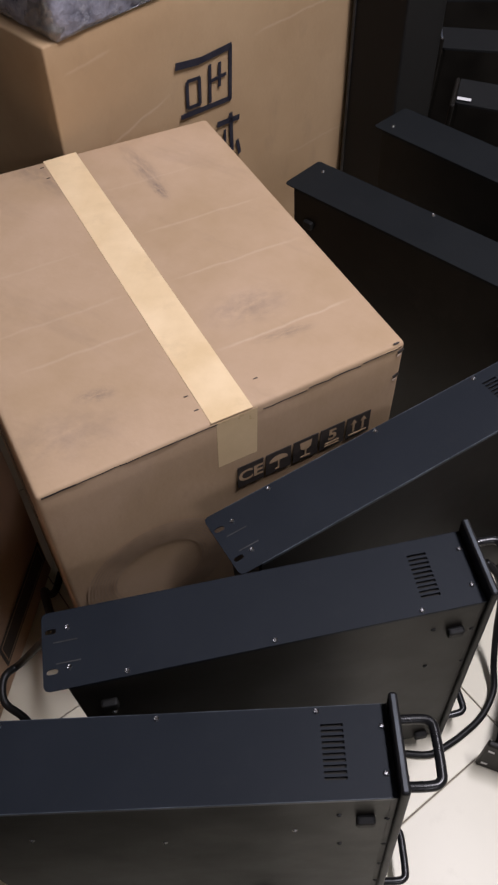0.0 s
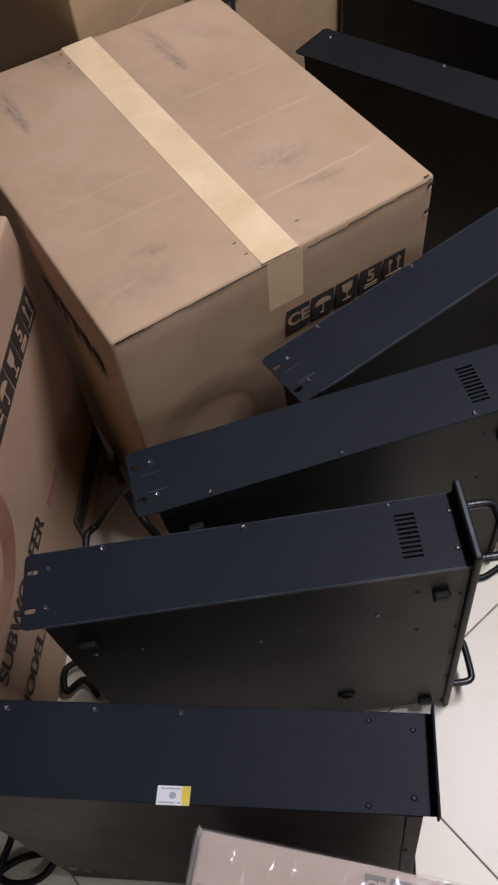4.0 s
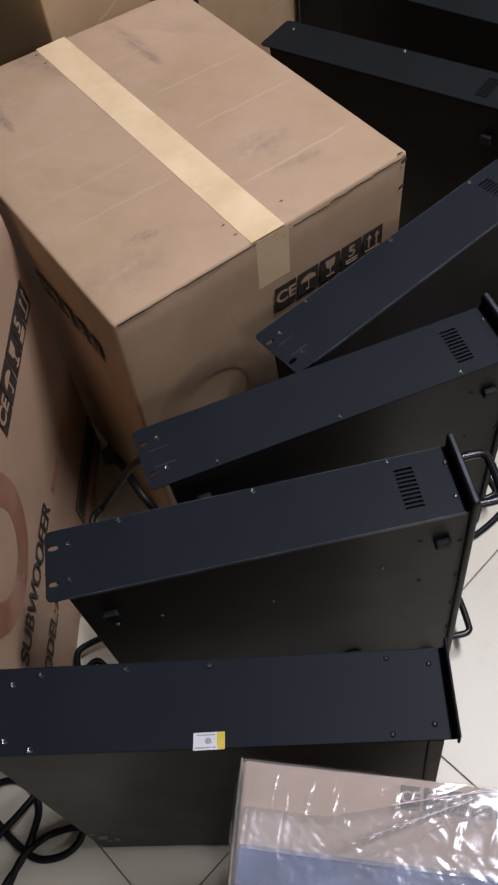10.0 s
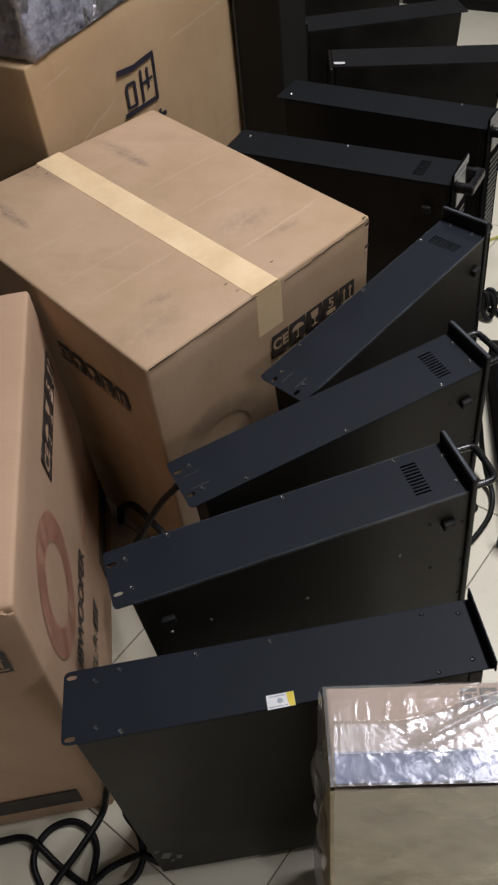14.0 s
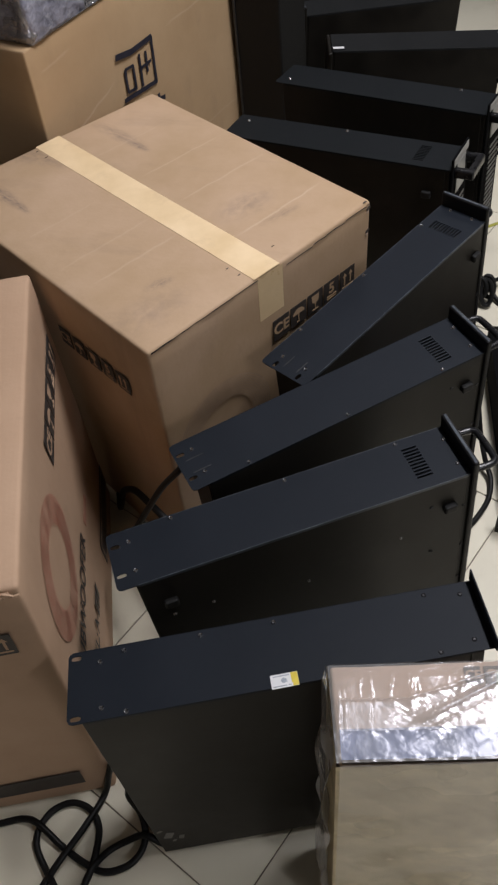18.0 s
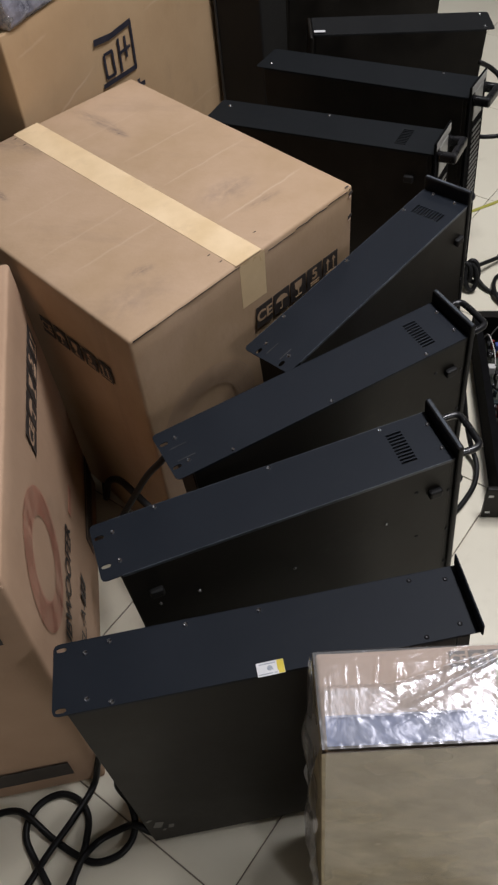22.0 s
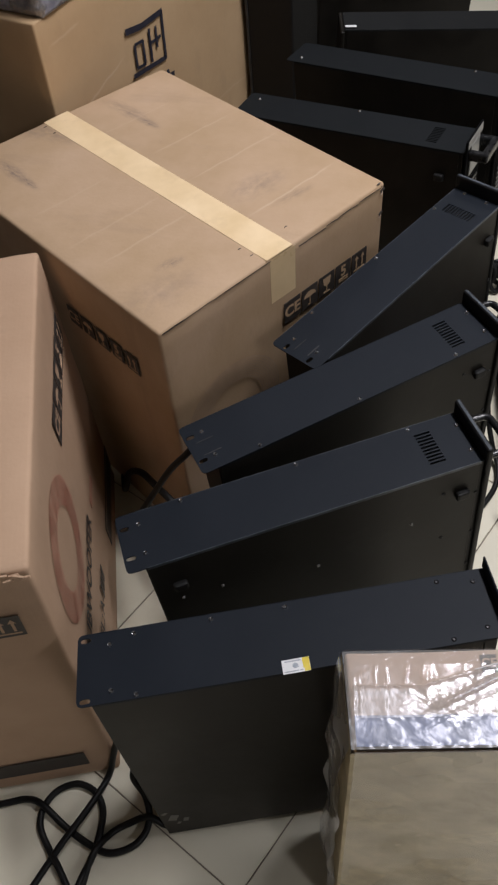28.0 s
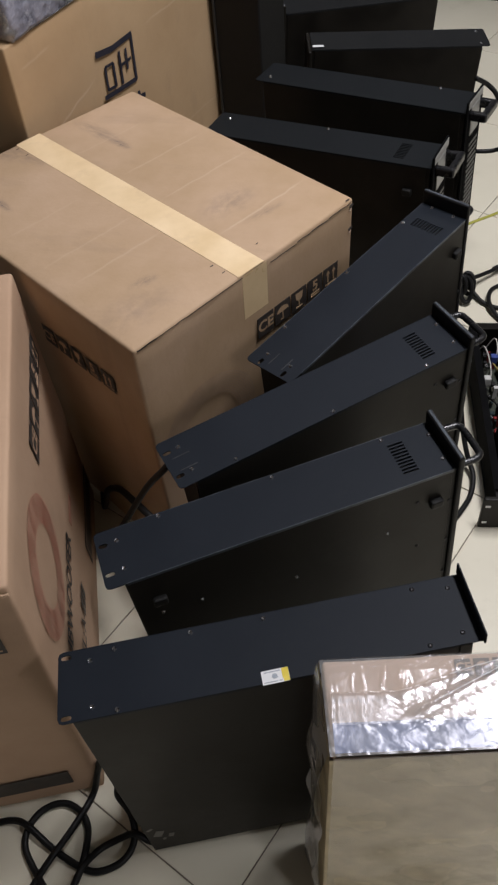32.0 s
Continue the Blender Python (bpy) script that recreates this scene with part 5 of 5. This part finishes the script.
# ---- cables ----
def cable(name, line, r, label, plug=None, group="cables"):
    base = Vector((line[0][0], line[0][1], 0))
    ob = thing(name, Matrix.Translation(base), label, "cable", group)
    part("cord", tube([Vector(p) - base for p in line], r, 10, 8), CABLE, ob, "", True)
    if plug:
        tip, way, kind = plug
        q = plane_pose(Vector(tip) - base, way, (0, 0, 1))
        bm = bmesh.new()
        if kind == "pins":
            # flat wedge: wide at the pins, narrowing to the cord
            block(bm, 0.016, 0.036, -0.0185, 0.0185, -0.0085, 0.0085, 0.003, 2)
            made = bmesh.ops.create_cube(bm, size=1.0, matrix=Matrix.LocRotScale((-0.008, 0, 0), None, (0.050, 0.030, 0.015)))
            for v in made["verts"]:
                if v.co.x < -0.02:
                    v.co.y *= 0.5
                    v.co.z *= 0.75
            bmesh.ops.bevel(bm, geom=list({e for v in made["verts"] for e in v.link_edges}), offset=0.002, segments=2, affect="EDGES")
        else:
            rod(bm, (-0.03, 0, 0), (0.004, 0, 0), 0.0062, 14, 0.0092)
            block(bm, 0.0, 0.032, -0.0145, 0.0145, -0.0095, 0.0095, 0.006, 3)
            block(bm, 0.028, 0.037, -0.0115, 0.0115, -0.0075, 0.0075, 0.003, 2)
        p = part("plug", placed(bm, plane_pose(Vector(tip) - base, way, Vector((0, 0, 1)).cross(Vector(way)))), CABLE, ob, "moulded black mains plug")
        if kind == "pins":
            for s in (-0.0063, 0.0063):
                part("pin", placed(box(0.036, 0.050, s - 0.0008, s + 0.0008, -0.003, 0.003), plane_pose(Vector(tip) - base, way, Vector((0, 0, 1)).cross(Vector(way)))), STEEL, p, "flat metal pin")
    return ob


def cables():
    r = 0.0052
    z = r
    cable("mains_cable", [(-0.372, 0.300, 0.120), (-0.393, 0.296, 0.055), (-0.412, 0.280, 0.010), (-0.447, 0.238, 0.016), (-0.484, 0.204, 0.016), (-0.520, 0.172, 0.006), (-0.560, 0.128, 0.006), (-0.590, 0.085, 0.006)], r, "black mains cable running out over the tiles")
    cable("mains_cable", [(-0.647, 0.284, 0.006), (-0.574, 0.280, 0.006), (-0.540, 0.278, 0.006), (-0.515, 0.262, 0.014), (-0.483, 0.223, 0.006), (-0.452, 0.192, 0.006), (-0.424, 0.173, 0.006), (-0.391, 0.173, 0.006), (-0.368, 0.186, 0.008), (-0.357, 0.207, 0.014), (-0.357, 0.232, 0.030), (-0.366, 0.250, 0.070), (-0.352, 0.257, 0.110)], r, "black mains cable lying in a coil")
    cable("mains_cable", [(-0.318, 0.205, 0.020), (-0.333, 0.190, 0.010), (-0.357, 0.204, 0.022), (-0.386, 0.207, 0.006), (-0.417, 0.199, 0.006), (-0.445, 0.174, 0.016), (-0.470, 0.130, 0.006), (-0.500, 0.070, 0.006)], r, "black mains cable from under an amplifier")
    cable("mains_cable", [(-0.475, 0.108, 0.006), (-0.495, 0.166, 0.016), (-0.510, 0.198, 0.006), (-0.521, 0.232, 0.006), (-0.515, 0.259, 0.006), (-0.492, 0.279, 0.006), (-0.461, 0.282, 0.006), (-0.436, 0.265, 0.006), (-0.426, 0.237, 0.006), (-0.432, 0.202, 0.014), (-0.449, 0.172, 0.006), (-0.468, 0.140, 0.016), (-0.490, 0.090, 0.006)], r, "black mains cable curled in a ring")
    cable("mains_cable", [(-0.288, -0.035, 0.006), (-0.294, 0.012, 0.006), (-0.297, 0.044, 0.009)], 0.0045, "black cable end with a two-pin plug", ((-0.297, 0.047, 0.0095), (-0.12, 1, 0), "pins"))
    cable("mains_cable", [(-0.173, 0.576, 0.400), (-0.190, 0.576, 0.380), (-0.220, 0.592, 0.330), (-0.259, 0.609, 0.250), (-0.288, 0.613, 0.200), (-0.301, 0.597, 0.203), (-0.302, 0.578, 0.200), (-0.293, 0.560, 0.196), (-0.263, 0.542, 0.188), (-0.225, 0.508, 0.130), (-0.205, 0.478, 0.040), (-0.180, 0.474, 0.006)], r, "black mains cable hanging behind an amplifier")
    cable("mains_cable", [(-0.190, 0.590, 0.150), (-0.222, 0.620, 0.196), (-0.249, 0.667, 0.200), (-0.272, 0.712, 0.190), (-0.296, 0.755, 0.140), (-0.312, 0.790, 0.060), (-0.320, 0.825, 0.008), (-0.318, 0.860, 0.007)], 0.0062, "thick black mains cable drooping between the cartons")
    cable("mains_cable", [(-0.300, 0.478, 0.040), (-0.345, 0.470, 0.030), (-0.367, 0.455, 0.030), (-0.364, 0.427, 0.020), (-0.338, 0.443, 0.020), (-0.317, 0.420, 0.006)], r, "black mains cable looped under an amplifier")
    cable("mains_cable", [(0.350, 0.775, 0.240), (0.372, 0.769, 0.210), (0.394, 0.772, 0.130), (0.398, 0.750, 0.070), (0.398, 0.714, 0.030), (0.397, 0.680, 0.012), (0.377, 0.643, 0.006), (0.345, 0.613, 0.006), (0.310, 0.589, 0.006), (0.282, 0.579, 0.006), (0.22, 0.584, 0.006), (0.17, 0.60, 0.006)], r, "black mains cable hanging between front plates")
    cable("mains_cable", [(0.555, 1.170, 0.060), (0.587, 1.192, 0.050), (0.645, 1.218, 0.030), (0.731, 1.251, 0.014)], 0.005, "black cable end with moulded plug", ((0.739, 1.255, 0.0125), (1, 0.15, 0), "plug"))
    for k, (cx, cy, rr) in enumerate(((0.600, 1.176, 0.026), (0.612, 1.190, 0.022), (0.590, 1.186, 0.020))):
        ring = [(cx + 0.5 * rr * math.cos(a + k), cy + 0.6 * rr * math.sin(a + 0.7 * k), 0.010 + 0.008 * k + rr * (1 + math.sin(a * 1.05 + k))) for a in [2 * math.pi * i / 12 for i in range(15)]]
        cable("mains_cable", ring, 0.0055, "black mains cable bunched up at the foot of an amplifier")
    cable("mains_cable", [(0.592, 1.201, 0.050), (0.621, 1.195, 0.020), (0.638, 1.150, 0.006), (0.680, 1.116, 0.006), (0.756, 1.123, 0.016), (0.809, 1.103, 0.006), (0.862, 0.995, 0.006)], r, "black mains cable on the cream tiles")
    cable("mains_cable", [(0.658, 1.015, 0.006), (0.650, 1.070, 0.006), (0.643, 1.132, 0.016), (0.679, 1.190, 0.006), (0.733, 1.191, 0.006), (0.779, 1.149, 0.006), (0.785, 1.059, 0.006), (0.789, 0.943, 0.006)], r, "black mains cable in a loose ring")
    cable("mains_cable", [(0.635, 1.346, 0.460), (0.665, 1.349, 0.440), (0.684, 1.338, 0.420), (0.711, 1.343, 0.370), (0.730, 1.347, 0.310), (0.729, 1.347, 0.285), (0.714, 1.357, 0.272), (0.686, 1.367, 0.270), (0.669, 1.380, 0.268)], 0.005, "stiff black cable loop on a front plate")
    part_strip = thing("yellow_strap", pose(0.60, 1.430, 0), "flat yellow strap lying across the tiles", "strap")
    part("band", strip([(0.0, 0.0, 0.0008), (0.152, 0.030, 0.0008), (0.438, 0.087, 0.0008), (0.9, 0.18, 0.0008)], 0.009, 0.0014), STRAP, part_strip)


def far_things():
    # low black furniture at the far end of the floor
    ob = thing("black_cabinet", pose(1.48, 2.60, 0, 0, 0, -38.8), "low black cabinet standing at the end of the floor", "cabinet")
    part("carcass", box(-0.6, 0.9, 0.02, 0.42, 0.04, 0.7, 0.004), SHEET, ob)
    part("plinth", box(-0.58, 0.88, 0.03, 0.40, 0.0, 0.04), RUBBER, ob)
    for k in range(3):
        part("door", box(-0.595 + k * 0.5, -0.105 + k * 0.5, 0.0, 0.018, 0.05, 0.69, 0.003), PAINT, ob)
    # black fillers added behind the upright amplifiers, beside the tall carton, for dark gaps
    ob = thing("black_loudspeaker", pose(0.45, 2.42, 0, 0, 0, 5), "plain black box added to darken the background behind the amplifiers", "loudspeaker")
    part("cabinet", box(-0.30, 0.30, 0.0, 0.4, 0.0, 0.95, 0.008), MATT, ob)
    part("grille", box(-0.28, 0.28, -0.012, -0.001, 0.03, 0.92, 0.004), RUBBER, ob)
    ob = thing("black_column", pose(0.235, 1.79, 0, 0, 0, -45), "plain black box standing in for the dark mass beside the tall carton", "case")
    part("case_body", box(-0.045, 0.080, -0.045, 0.072, 0.006, 0.62, 0.004), RUBBER, ob)
    part("corner_trim", box(-0.047, -0.040, -0.048, -0.0455, 0.006, 0.62, 0.001, 1), GRILLE_DARK, ob)
    for x in (-0.03, 0.065):
        for y in (-0.03, 0.057):
            part("rubber_foot", box(x - 0.01, x + 0.01, y - 0.01, y + 0.01, 0.0, 0.006), RUBBER, ob)


room()
lamp_housings()
main_carton()
left_carton()
back_carton()
wrapped_carton()
amplifiers()
open_amplifier()
cables()
far_things()


# ---- floor tiles ----
def floor_tiles():
    floor = bpy.data.objects["floor"]
    s, gap = TILE_SIZE, 0.0021
    bm = box(gap / 2, s - gap / 2, gap / 2, s - gap / 2, -0.003, 0.0, 0.0008, 1)
    me = bpy.data.meshes.new("tile")
    bm.to_mesh(me)
    bm.free()
    me.materials.append(TILE)
    turn = pose(TILE_AT[0], TILE_AT[1], 0, 0, 0, TILE_TURN)
    x0, x1, y0, y1, h = ROOM
    for i in range(-22, 23):
        for j in range(-24, 25):
            m = turn @ pose(i * s, j * s, 0)
            c = m @ Vector((s / 2, s / 2, 0))
            if x0 - 0.25 < c.x < x1 + 0.25 and y0 - 0.25 < c.y < y1 + 0.25:
                ob = new("tile", me)
                ob.parent, ob.matrix_basis = floor, m


floor_tiles()
